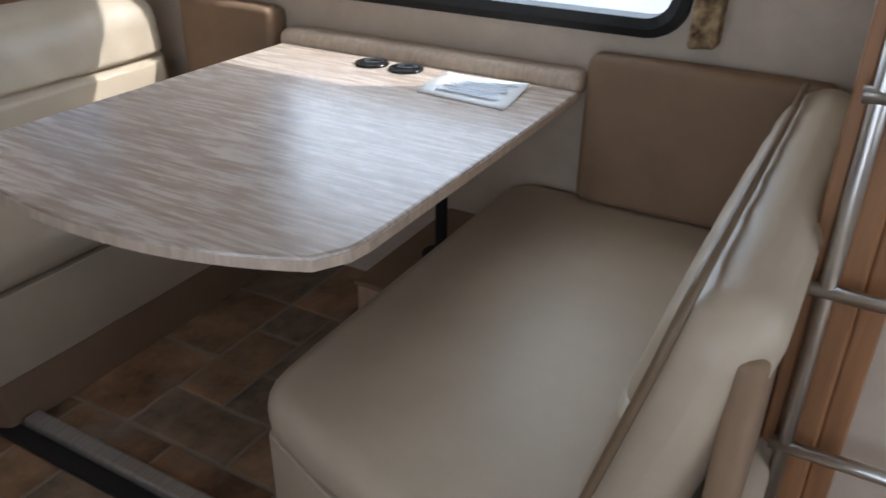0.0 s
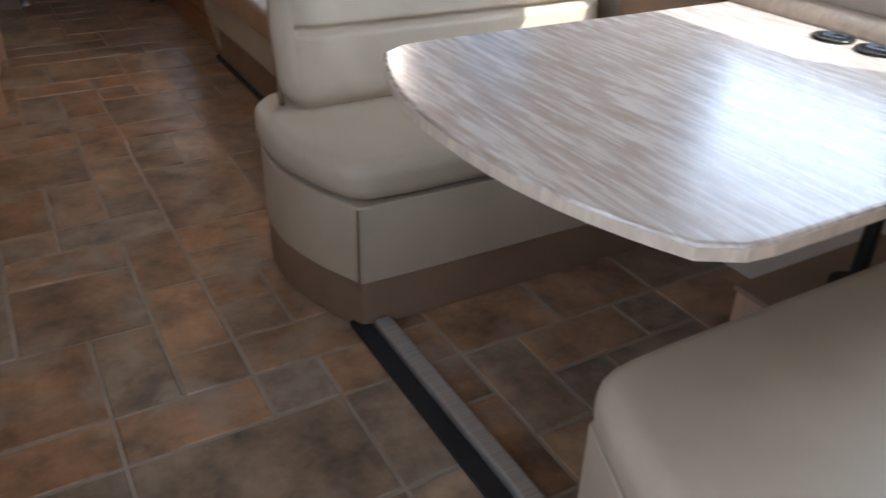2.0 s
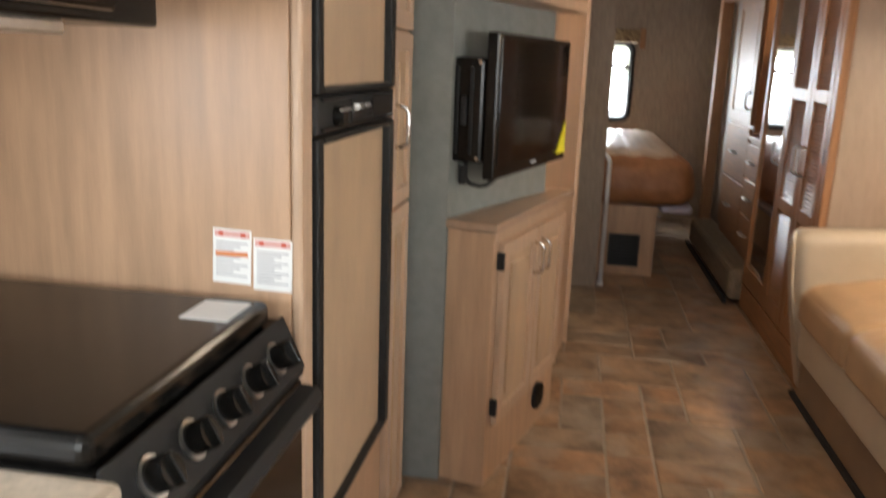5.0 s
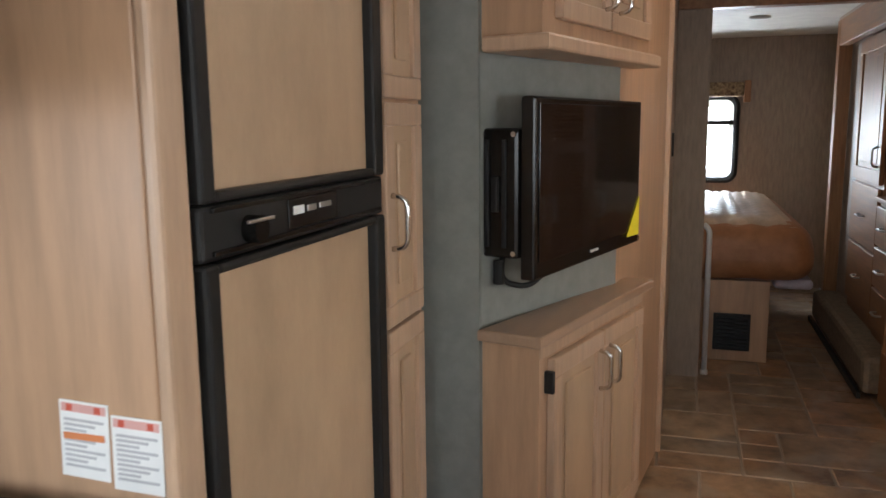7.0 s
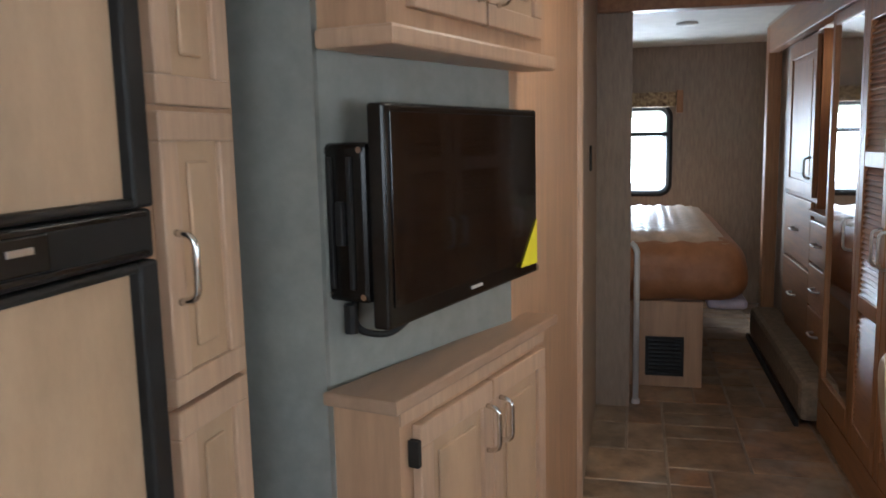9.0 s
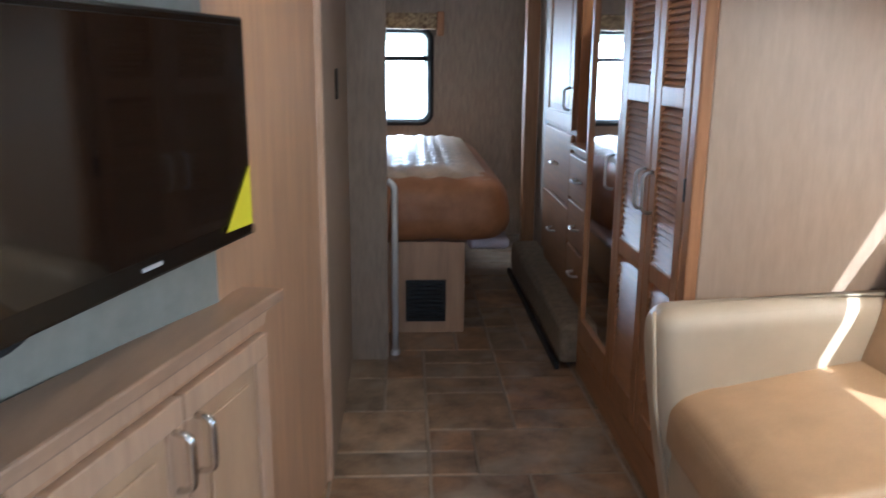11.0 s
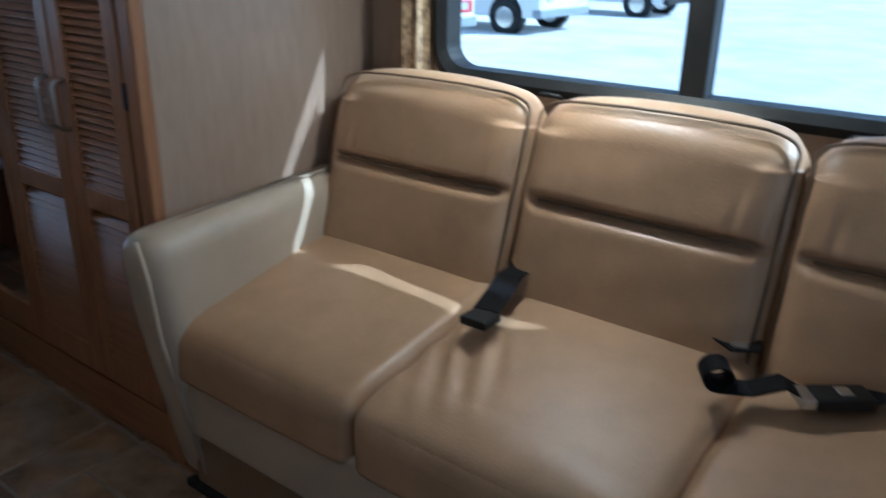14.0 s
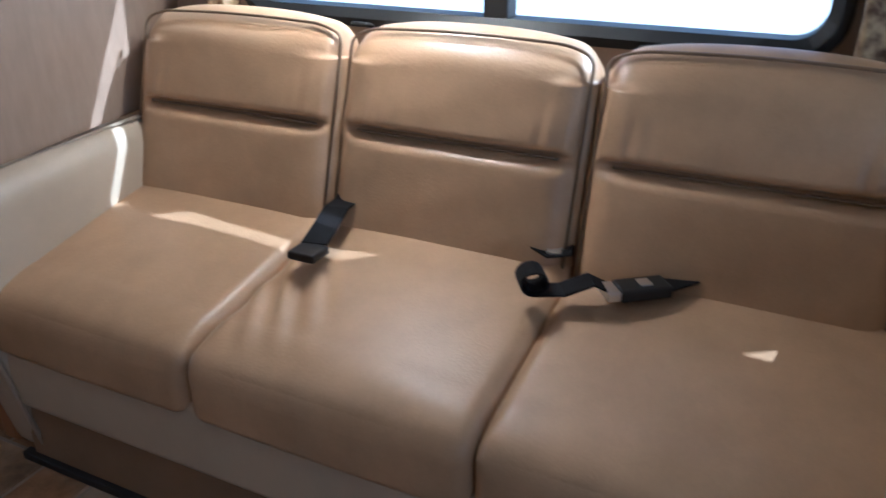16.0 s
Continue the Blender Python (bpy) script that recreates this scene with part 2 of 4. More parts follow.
def tube(pts, r, seg=8, bm=None, caps=True):
    """A round bar along a line of points."""
    bm = bm or bmesh.new()
    pts = [Vector(p) for p in pts]
    rings = []
    up = None
    for i, p in enumerate(pts):
        d = (pts[min(i + 1, len(pts) - 1)] - pts[max(i - 1, 0)]).normalized()
        if up is None:
            up = d.orthogonal().normalized()
        up = (up - d * up.dot(d)).normalized()
        side = d.cross(up)
        rings.append([bm.verts.new(p + r * (math.cos(a) * up + math.sin(a) * side)) for a in (2 * math.pi * k / seg for k in range(seg))])
    for a, b in zip(rings, rings[1:]):
        for k in range(seg):
            bm.faces.new((a[k], a[(k + 1) % seg], b[(k + 1) % seg], b[k]))
    if caps:
        bm.faces.new(rings[0][::-1])
        bm.faces.new(rings[-1])
    return bm


def bent(pts, n=5, r=0.02):
    """Round the corners of a polyline."""
    pts = [Vector(p) for p in pts]
    out = [pts[0]]
    for a, b, c in zip(pts, pts[1:], pts[2:]):
        p0, p1 = b + (a - b).normalized() * r, b + (c - b).normalized() * r
        for k in range(n + 1):
            t = k / n
            out.append((1 - t) ** 2 * p0 + 2 * t * (1 - t) * b + t * t * p1)
    return out + [pts[-1]]


def prism(poly, z0, z1, bev=0.0, bm=None, axis="z", seg=2):
    """An upright (or lying) block with the outline poly."""
    tmp = bmesh.new()
    f = tmp.faces.new([tmp.verts.new((x, y, 0)) for x, y in poly])
    r = bmesh.ops.extrude_face_region(tmp, geom=[f])
    for v in r["geom"]:
        if isinstance(v, bmesh.types.BMVert):
            v.co.z = z1 - z0
    for v in tmp.verts:
        v.co.z += z0
    bmesh.ops.recalc_face_normals(tmp, faces=tmp.faces[:])
    if bev:
        es = [e for e in tmp.edges if abs(e.verts[0].co.z - e.verts[1].co.z) < 1e-6]
        bmesh.ops.bevel(tmp, geom=es, offset=bev, segments=seg, affect="EDGES", profile=0.5)
    if axis == "y":
        for v in tmp.verts:
            v.co = (v.co.x, v.co.z, v.co.y)
    elif axis == "x":
        for v in tmp.verts:
            v.co = (v.co.z, v.co.x, v.co.y)
    if axis == "y":
        bmesh.ops.reverse_faces(tmp, faces=tmp.faces[:])
    bm = bm or bmesh.new()
    add(bm, tmp)
    return bm


def cushion(x0, x1, y0, y1, z0, z1, r=0.05, puff=0.0, n=14, shape=None):
    """A padded block with round edges; puff swells its faces; shape may move each point."""
    bm = bmesh.new()
    c = Vector(((x0 + x1) / 2, (y0 + y1) / 2, (z0 + z1) / 2))
    h = Vector(((x1 - x0) / 2, (y1 - y0) / 2, (z1 - z0) / 2))
    r = min(r, h.x * 0.98, h.y * 0.98, h.z * 0.98)

    def steps(half):
        e = r * 1.0
        outer = [half - e + e * math.sin(k / 5 * math.pi / 2) for k in range(6)]
        inner = [(-1 + 2 * k / n) * (half - e) for k in range(1, n)]
        return [-v for v in outer[::-1]] + inner + outer
    sx, sy, sz = steps(h.x), steps(h.y), steps(h.z)
    seen_ = {}

    def vert(x, y, z):
        key = (round(x, 6), round(y, 6), round(z, 6))
        if key not in seen_:
            p = Vector((x, y, z))
            q = Vector((max(-h.x + r, min(h.x - r, x)), max(-h.y + r, min(h.y - r, y)), max(-h.z + r, min(h.z - r, z))))
            d = p - q
            if d.length > 1e-9:
                p = q + d.normalized() * r * min(1, max(abs(d.x), abs(d.y), abs(d.z)) / r)
            u, v, w = x / h.x, y / h.y, z / h.z
            if puff:
                p.z += puff * math.copysign(1, w) * (1 - u ** 2) * (1 - v ** 2) * (abs(w) > 0.5)
                p.y += puff * math.copysign(1, v) * (1 - u ** 2) * (1 - w ** 2) * (abs(v) > 0.5) * 0.7
                p.x += puff * math.copysign(1, u) * (1 - v ** 2) * (1 - w ** 2) * (abs(u) > 0.5) * 0.7
            p = p + c
            if shape:
                p = Vector(shape(p.x, p.y, p.z))
            seen_[key] = bm.verts.new(p)
        return seen_[key]
    for a, b, fix, put in ((sx, sy, h.z, lambda s, t, f: (s, t, f)), (sy, sz, h.x, lambda s, t, f: (f, s, t)), (sz, sx, h.y, lambda s, t, f: (t, f, s))):
        for sgn in (1, -1):
            for i in range(len(a) - 1):
                for j in range(len(b) - 1):
                    q = [put(a[i], b[j], sgn * fix), put(a[i + 1], b[j], sgn * fix), put(a[i + 1], b[j + 1], sgn * fix), put(a[i], b[j + 1], sgn * fix)]
                    vs = [vert(*k) for k in (q if sgn > 0 else q[::-1])]
                    if len(set(vs)) == 4:
                        try:
                            bm.faces.new(vs)
                        except ValueError:
                            pass
    return bm


def panel_door(parent, frame_, u0, u1, z0, z1, wood, inner, name="door", inset=0.055, thick=0.02, label=""):
    """A cabinet door with a raised rim and a sunk panel. frame_ maps (along, out, z) to the world."""
    bm = box(u0 + 0.004, u1 - 0.004, 0, thick * 0.55, z0 + 0.004, z1 - 0.004)
    bm.transform(frame_)
    door = part(name, bm, inner, parent, label)
    for a0, a1, b0, b1 in ((u0, u1, z0, z0 + inset), (u0, u1, z1 - inset, z1), (u0, u0 + inset, z0 + inset, z1 - inset), (u1 - inset, u1, z0 + inset, z1 - inset)):
        bm = box(a0, a1, 0.0, thick, b0, b1, 0.003)
        bm.transform(frame_)
        part("rail", bm, wood, door)
    bm = box(u0 + inset + 0.03, u1 - inset - 0.03, thick * 0.5, thick * 0.85, z0 + inset + 0.03, z1 - inset - 0.03, 0.004)
    bm.transform(frame_)
    part("raised_field", bm, inner, door)
    return door


def pull(parent, frame_, u, z, length, upright=True, out=0.02, r=0.0055, metal=None, d=0.03):
    """A bow handle."""
    if upright:
        pts = [(u, out, z - length / 2), (u, out + d, z - length / 2 + 0.004), (u, out + d, z + length / 2 - 0.004), (u, out, z + length / 2)]
    else:
        pts = [(u - length / 2, out, z), (u - length / 2 + 0.004, out + d, z), (u + length / 2 - 0.004, out + d, z), (u + length / 2, out, z)]
    bm = tube(bent(pts, 4, 0.018), r)
    bm.transform(frame_)
    return part("handle", bm, metal or NICKEL, parent, "bowed metal handle", soft=True)


LEFT_FACE = -0.485
W = 1.68
CEIL = 1.92
FRONT, REAR = -1.3, 8.44
# frame for units on the left, that face +x: (along y, out +x, z)
F_LEFT = Matrix(((0, 1, 0, LEFT_FACE), (1, 0, 0, 0), (0, 0, 1, 0), (0, 0, 0, 1)))
# frame for the wardrobe on the right, that faces -x
WX = 0.957
F_RIGHT = Matrix(((0, -1, 0, WX), (1, 0, 0, 0), (0, 0, 1, 0), (0, 0, 0, 1)))

# ---- structure ----
def struct(name, bm, material, label=""):
    return tagged(part(name, bm, material, None, label), label, "", "", "structure")


LFT = -1.10
struct("floor", box(LFT - 0.1, 1.9, FRONT, REAR, -0.08, -0.003), GROUT)
struct("ceiling", box(LFT - 0.1, 1.9, FRONT, REAR, CEIL, CEIL + 0.08), CEILING)


def wall_with_holes(name, x0, x1, a0, a1, z0, z1, holes, material, along="y"):
    """A thick wall along y (or x) with rectangular openings (a, b, low, high)."""
    bm = bmesh.new()
    cuts = sorted({a0, a1, *[h[0] for h in holes], *[h[1] for h in holes]})
    for u, v in zip(cuts, cuts[1:]):
        hs = sorted([h for h in holes if h[0] <= u + 1e-6 and h[1] >= v - 1e-6], key=lambda h: h[2])
        low = z0
        spans = []
        for h in hs:
            spans.append((low, h[2]))
            low = h[3]
        spans.append((low, z1))
        for s, e in spans:
            if e - s > 1e-4:
                if along == "y":
                    box(x0, x1, u, v, s, e, 0, bm)
                else:
                    box(u, v, x0, x1, s, e, 0, bm)
    bmesh.ops.remove_doubles(bm, verts=bm.verts[:], dist=1e-5)
    return struct(name, bm, material)


DWIN = (0.99, 2.28, 0.905, 1.68)
SWIN = (2.975, 4.338, 0.962, 1.72)
wall_with_holes("wall_dinette", W, W + 0.045, FRONT, 2.80, -0.003, CEIL, [DWIN], WALL_WARM)
wall_with_holes("wall_sofa", W, W + 0.045, 2.80, 4.64, -0.003, CEIL, [SWIN], WALL)
struct("wall_partition", box(WX + 0.007, W, 4.60, 4.64, 0, CEIL), WALL)
struct("wall_slide_back", box(1.55, 1.64, 4.64, 7.46, 0, CEIL), WALL_DARK)
struct("wall_bedroom_side", box(1.13, 1.22, 7.46, REAR, 0, CEIL), WALL_DARK)
wall_with_holes("wall_rear", REAR, REAR + 0.09, LFT - 0.1, 1.9, 0, CEIL, [(-0.16, 0.40, 0.84, 1.465)], WALL_DARK, "x")
# both openings in the left wall are unseen, added to let fill light in
wall_with_holes("wall_left", LFT - 0.09, LFT, FRONT, REAR, 0, CEIL, [(0.15, 0.95, 0.25, 1.75), (1.05, 1.80, 0.98, 1.50)], WALL)
wall_with_holes("wall_front", FRONT - 0.09, FRONT, LFT - 0.1, 1.9, 0, CEIL, [(-0.95, 1.5, 0.85, 1.75)], WALL, "x")
# left of the aisle: slanting wall behind the screen, bathroom box and its end
SL0, SLM, SL1 = Vector((-0.384, 3.56)), Vector((-0.130, 4.12)), Vector((-0.022, 4.924))
for nm, p, q, mt in (("wall_television", SL0, SLM, GREY_WALL), ("wall_panel_wood", SLM, SL1, MAPLE)):
    struct(nm, prism([(p.x, p.y), (q.x, q.y), (q.x - 0.05, q.y + 0.01), (p.x - 0.05, p.y + 0.01)], 0, CEIL), mt)
struct("wall_grey", box(-0.70, -0.384, 3.54, 3.575, 0, CEIL), GREY_WALL)
struct("wall_bathroom", box(-0.06, -0.010, 4.935, 5.93, 0, CEIL), WALL_DARK)
struct("wall_bedroom_jamb", box(-0.06, 0.146, 5.93, 5.97, 0, CEIL), WALL_DARK)
struct("wall_bathroom_bedroom", box(LFT, 0.108, 5.972, 6.02, 0, CEIL), WALL_DARK)
struct("trim", box(0.110, 0.146, 5.972, 6.03, 0, CEIL, 0.004), CHERRY)
struct("trim_corner", box(-0.036, -0.006, 4.905, 4.945, 0, CEIL, 0.008), MAPLE_EDGE)
struct("trim_beam", box(-0.008, WX, 5.90, 5.99, 1.815, CEIL, 0.004), CHERRY_H)


# ---- windows ----
def window(name, x, y0, y1, z0, z1, post=None, rail=None, side="x", t=0.035):
    """A dark framed vehicle window with round inner corners, in the plane of a wall. side: the axis that it faces."""
    ob = tagged(new(name), "black-framed vehicle window with sunlit glass", "window", "", "structure")
    fr = bmesh.new()
    outer, inner = [], []
    R, cx, cz = 0.06, (y0 + y1) / 2, (z0 + z1) / 2

    def rounded(a0, a1, b0, b1, r):
        out = []
        for (px, pz, s) in ((a1 - r, b1 - r, 0), (a0 + r, b1 - r, 1), (a0 + r, b0 + r, 2), (a1 - r, b0 + r, 3)):
            for k in range(7):
                an = (s + k / 6) * math.pi / 2
                out.append((px + r * math.cos(an), pz + r * math.sin(an)))
        return out
    lip = 0.032
    o = rounded(y0 - lip, y1 + lip, z0 - lip, z1 + lip, R + lip)
    i = rounded(y0 + 0.012, y1 - 0.012, z0 + 0.012, z1 - 0.012, R)
    rings = [[fr.verts.new((d, a, b)) for a, b in ring] for d, ring in ((-0.001, o), (-t * 0.6, [(a * 0.996 + cx * 0.004, b * 0.996 + cz * 0.004) for a, b in o]),
                                                                       (-t * 0.8, [((a + c) / 2, (b + e) / 2) for (a, b), (c, e) in zip(o, i)]), (-t * 0.35, i), (0.050, i))]
    n = len(o)
    for a, b in zip(rings, rings[1:]):
        for k in range(n):
            fr.faces.new((a[k], b[k], b[(k + 1) % n], a[(k + 1) % n]))
    M = Matrix.Translation((x, 0, 0)) if side == "x" else Matrix(((0, 1, 0, 0), (1, 0, 0, x), (0, 0, 1, 0), (0, 0, 0, 1)))
    if side == "y":
        bmesh.ops.reverse_faces(fr, faces=fr.faces[:])
    fr.transform(M)
    part("window_frame", fr, BLACK_MATT, ob)
    panes = [(y0, y1, z0, z1)]
    if post:
        b = box(-0.012, 0.045, post - 0.03, post + 0.03, z0, z1, 0.004)
        b.transform(M)
        part("window_post", b, BLACK_MATT, ob)
        panes = [(y0, post - 0.03, z0, z1), (post + 0.03, y1, z0, z1)]
    if rail:
        b = box(-0.012, 0.045, y0, y1, rail - 0.018, rail + 0.018, 0.004)
        b.transform(M)
        part("window_rail", b, BLACK_MATT, ob)
        panes = [(y0, y1, z0, rail - 0.018), (y0, y1, rail + 0.018, z1)]
    for a0, a1, b0, b1 in panes:
        b = box(0.03, 0.034, a0, a1, b0, b1)
        b.transform(M)
        g = part("pane", b, GLASS, ob)
        g.visible_shadow = False
    return ob


window("window_1", W, DWIN[0], DWIN[1], DWIN[2], DWIN[3])
w2 = window("window_2", W, SWIN[0], SWIN[1], SWIN[2], SWIN[3], post=3.66)
for y in (3.3, 4.0):
    part("latch", tube(bent([(W - 0.018, y - 0.03, 0.935), (W - 0.035, y - 0.02, 0.94), (W - 0.035, y + 0.02, 0.94), (W - 0.018, y + 0.03, 0.935)], 3, 0.01), 0.006), BLACK_MATT, w2)
window("window_3", REAR, -0.16, 0.40, 0.84, 1.465, rail=1.278, side="y")

# ---- kitchen on the left ----
counter = thing("kitchen_cabinet", (-0.79, 1.4, 0), "light maple kitchen base cabinet with metal pulls", "cabinet")
part("body", box(LFT, LEFT_FACE - 0.001, 0.98, 2.005, 0.0, 0.800), MAPLE, counter)
for z0, z1 in ((0.59, 0.780), (0.36, 0.575), (0.06, 0.345)):
    b = box(1.56, 1.985, 0, 0.018, z0, z1, 0.004)
    box(1.60, 1.945, 0.017, 0.023, z0 + 0.03, z1 - 0.03, 0.004, b)
    b.transform(F_LEFT)
    d = part("drawer", b, MAPLE_PANEL, counter)
    pull(d, F_LEFT, 1.885, (z0 + z1) / 2, 0.12, False)
for y0, y1 in ((1.0, 1.27), (1.28, 1.55)):
    d = panel_door(counter, F_LEFT, y0, y1, 0.06, 0.78, MAPLE, MAPLE_PANEL)
    pull(d, F_LEFT, y0 + 0.05, 0.65, 0.12)
tagged(part("worktop", box(LFT, -0.462, 0.97, 2.008, 0.801, 0.842, 0.012), STONE_TOP), "speckled beige laminate worktop beside the stove", "worktop")

stove = thing("stove", (-0.79, 2.27, 0), "black gas range with closed lid and oven", "stove")
SY0, SY1 = 2.012, 2.535
part("body", box(LFT + 0.02, -0.488, SY0, SY1, 0.36, 0.77), BLACK_MATT, stove)
b = box(LFT + 0.03, -0.505, SY0 - 0.0, SY1 - 0.03, 0.838, 0.878, 0.014, seg=3)
part("lid", b, BLACK, stove, "glossy black stove lid")
part("cooktop", box(LFT + 0.02, -0.50, SY0, SY1, 0.771, 0.837, 0.004), BLACK, stove)
b = prism([(-0.50, 0.745), (-0.462, 0.745), (-0.458, 0.76), (-0.495, 0.842), (-0.498, 0.842), (-0.498, 0.745)], SY0, SY1, 0.003, axis="y")
panel = part("control_panel", b, BLACK_MATT, stove)
for k in range(5):
    y = SY0 + 0.07 + k * 0.092
    c, nrm = Vector((-0.477, y, 0.801)), Vector((0.88, 0, 0.47))
    kb = tube([c, c + nrm * 0.008, c + nrm * 0.009, c + nrm * 0.03], 0.021, 16)
    box(-0.004, 0.004, -0.019, 0.019, 0.022, 0.038, 0.002, kb, m=Matrix.Translation(c) @ nrm.to_track_quat("Z", "Y").to_matrix().to_4x4())
    part("knob", kb, BLACK, panel, "black burner knob")
    part("ring", tube([c + nrm * 0.001, c + nrm * 0.004], 0.026, 16), NICKEL, panel)
part("oven_door", box(-0.49, -0.462, SY0 + 0.004, SY1 - 0.004, 0.39, 0.738, 0.006), OVEN_GLASS, stove, "dark glass oven door")
hb = prism([(-0.462, 0.682), (-0.434, 0.690), (-0.424, 0.710), (-0.434, 0.728), (-0.462, 0.730)], SY0 + 0.006, SY1 - 0.004, 0.005, axis="y")
part("oven_handle", hb, BLACK_MATT, stove, "wide black plastic oven handle")
part("label", box(-0.60, -0.525, 2.385, 2.475, 0.878, 0.8792), PAPER, stove, "white paper label")
drawer_unit = thing("oven_base_cabinet", (-0.79, 2.27, 0), "maple drawer unit under the oven", "cabinet")
part("body", box(LFT, -0.486, 2.008, SY1, 0, 0.358), MAPLE, drawer_unit)
b = box(SY0 + 0.01, SY1 - 0.01, 0, 0.018, 0.06, 0.345, 0.004)
b.transform(F_LEFT)
d = part("drawer", b, MAPLE_PANEL, drawer_unit)
pull(d, F_LEFT, 2.36, 0.18, 0.10)

# warning labels on the panel that stands beside the stove
fpanel = tagged(part("fridge_side_panel", box(LFT, LEFT_FACE + 0.002, 2.54, 2.585, 0, CEIL, 0.004), MAPLE), "tall maple side panel beside the fridge", "panel")
part("edge_trim", box(LEFT_FACE + 0.0025, LEFT_FACE + 0.022, 2.538, 2.592, 0, CEIL, 0.006), MAPLE_EDGE, fpanel)


def notice(x0, x1, z0, z1, tilt):
    nt_ = thing("warning_label", ((x0 + x1) / 2, 2.5395, (z0 + z1) / 2), "white printed warning label stuck on a wood panel", "label", "warning labels")
    M = Matrix.Translation(((x0 + x1) / 2, 2.5395, (z0 + z1) / 2)) @ pose(0, 0, 0, 0, tilt, 0)
    w, h = (x1 - x0) / 2, (z1 - z0) / 2
    part("sheet", box(-w, w, -0.001, 0, -h, h, m=M), PAPER, nt_)
    part("heading", box(-w + 0.003, w - 0.003, -0.0015, -0.001, h - 0.013, h - 0.003, m=M), PINK_INK, nt_, "pale red heading band")
    for a in (-w + 0.010, w - 0.018):
        part("warning_mark", box(a, a + 0.008, -0.0019, -0.0014, h - 0.012, h - 0.004, m=M), RED_INK, nt_, "small red warning mark")
    for k in range(10):
        z = h - 0.022 - k * (2 * h - 0.03) / 10
        part("print_line", box(-w + 0.006, w - 0.006 - 0.012 * ((k * 7) % 3), -0.0016, -0.001, z - 0.0018, z + 0.0012, m=M), INK, nt_)
    return nt_


n1 = notice(-0.617, -0.551, 0.890, 0.981, 2)
part("orange_band", box(-0.612, -0.556, 2.5374, 2.5379, 0.936, 0.944), ORANGE_INK, n1)
notice(-0.547, -0.481, 0.882, 0.969, 1)

fridge = thing("fridge", (-0.79, 2.9, 0), "built-in fridge with maple door panels in black frames", "fridge")
FY0, FY1 = 2.600, 3.152
part("body", box(LFT, LEFT_FACE - 0.003, FY0, FY1, 0.36, 1.56), BLACK_MATT, fridge)
for z0, z1 in ((0.378, 1.128), (1.198, 1.535)):
    b = box(FY0 + 0.010, FY1 - 0.010, 0, 0.012, z0 + 0.006, z1 - 0.006)
    b.transform(F_LEFT)
    d = part("door", b, MAPLE_PANEL, fridge, "pale maple door panel")
    for a0, a1, b0, b1 in ((FY0, FY0 + 0.030, z0, z1), (FY1 - 0.040, FY1, z0, z1), (FY0 + 0.030, FY1 - 0.040, z0, z0 + 0.013), (FY0 + 0.030, FY1 - 0.040, z1 - 0.013, z1)):
        b = box(a0, a1, -0.002, 0.03, b0, b1, 0.005)
        b.transform(F_LEFT)
        part("frame_bar", b, BLACK_MATT, d, "black door frame bar")
b = box(FY0, FY1, -0.002, 0.026, 1.130, 1.196, 0.006)
b.transform(F_LEFT)
bar = part("control_bar", b, BLACK_MATT, fridge, "black fridge control bar with a latch and switches")
b = box(2.80, 2.955, 0.0255, 0.029, 1.145, 1.186, 0.002)
b.transform(F_LEFT)
plate = part("switch_plate", b, BLACK, bar, "glossy black switch plate")
for y0, y1, z0, z1, mm in ((2.812, 2.842, 1.164, 1.176, PAPER), (2.853, 2.880, 1.165, 1.174, NICKEL), (2.892, 2.930, 1.166, 1.174, NICKEL)):
    b = box(y0, y1, 0.0285, 0.031, z0, z1, 0.001)
    b.transform(F_LEFT)
    part("button", b, mm, plate)
b = tube([(2.70, 0.02, 1.160), (2.70, 0.046, 1.160)], 0.017, 20)
b.transform(F_LEFT)
knob = part("latch_knob", b, BLACK, bar, "round black latch knob")
# the knob's highlight, modelled as a thin bright bar
b = box(2.665, 2.725, 0.045, 0.05, 1.170, 1.174, 0.001)
b.transform(F_LEFT)
part("rim", b, NICKEL, knob, "bright bar standing for the knob's highlight")
for z in (1.140, 1.190):
    b = box(FY0 + 0.02, FY1 - 0.02, 0.025, 0.031, z - 0.003, z + 0.003, 0.001)
    b.transform(F_LEFT)
    part("groove_lip", b, BLACK, bar)
fbase = tagged(part("fridge_base_panel", box(LFT, LEFT_FACE + 0.006, 2.594, 3.168, 0, 0.357, 0.003), MAPLE), "plain maple panel under the fridge", "panel")
ftop = tagged(part("fridge_top_panel", box(LFT, LEFT_FACE + 0.006, 2.594, 3.168, 1.562, CEIL, 0.003), MAPLE), "plain maple panel above the fridge", "panel")
pantry = thing("pantry_cabinet", (-0.79, 3.29, 0), "tall narrow maple pantry cabinet with metal handle", "cabinet")
part("body", box(LFT, LEFT_FACE, 3.172, 3.43, 0, CEIL), MAPLE, pantry)
for z0, z1, hz in ((0.05, 0.897, None), (0.905, 1.325, 1.105), (1.333, 1.88, None)):
    d = panel_door(pantry, F_LEFT, 3.190, 3.392, z0, z1, MAPLE_EDGE, MAPLE_PANEL, inset=0.042)
    if hz:
        pull(d, F_LEFT, 3.212, hz, 0.10, metal=CHROME)
micro = thing("microwave", (-0.80, 2.27, 1.295), "black microwave mounted above the stove", "microwave")
part("body", box(LFT, -0.583, 1.76, 2.335, 1.287, 1.66, 0.006), BLACK, micro)
part("door", box(-0.5825, -0.563, 1.765, 2.21, 1.30, 1.655, 0.006), OVEN_GLASS, micro)
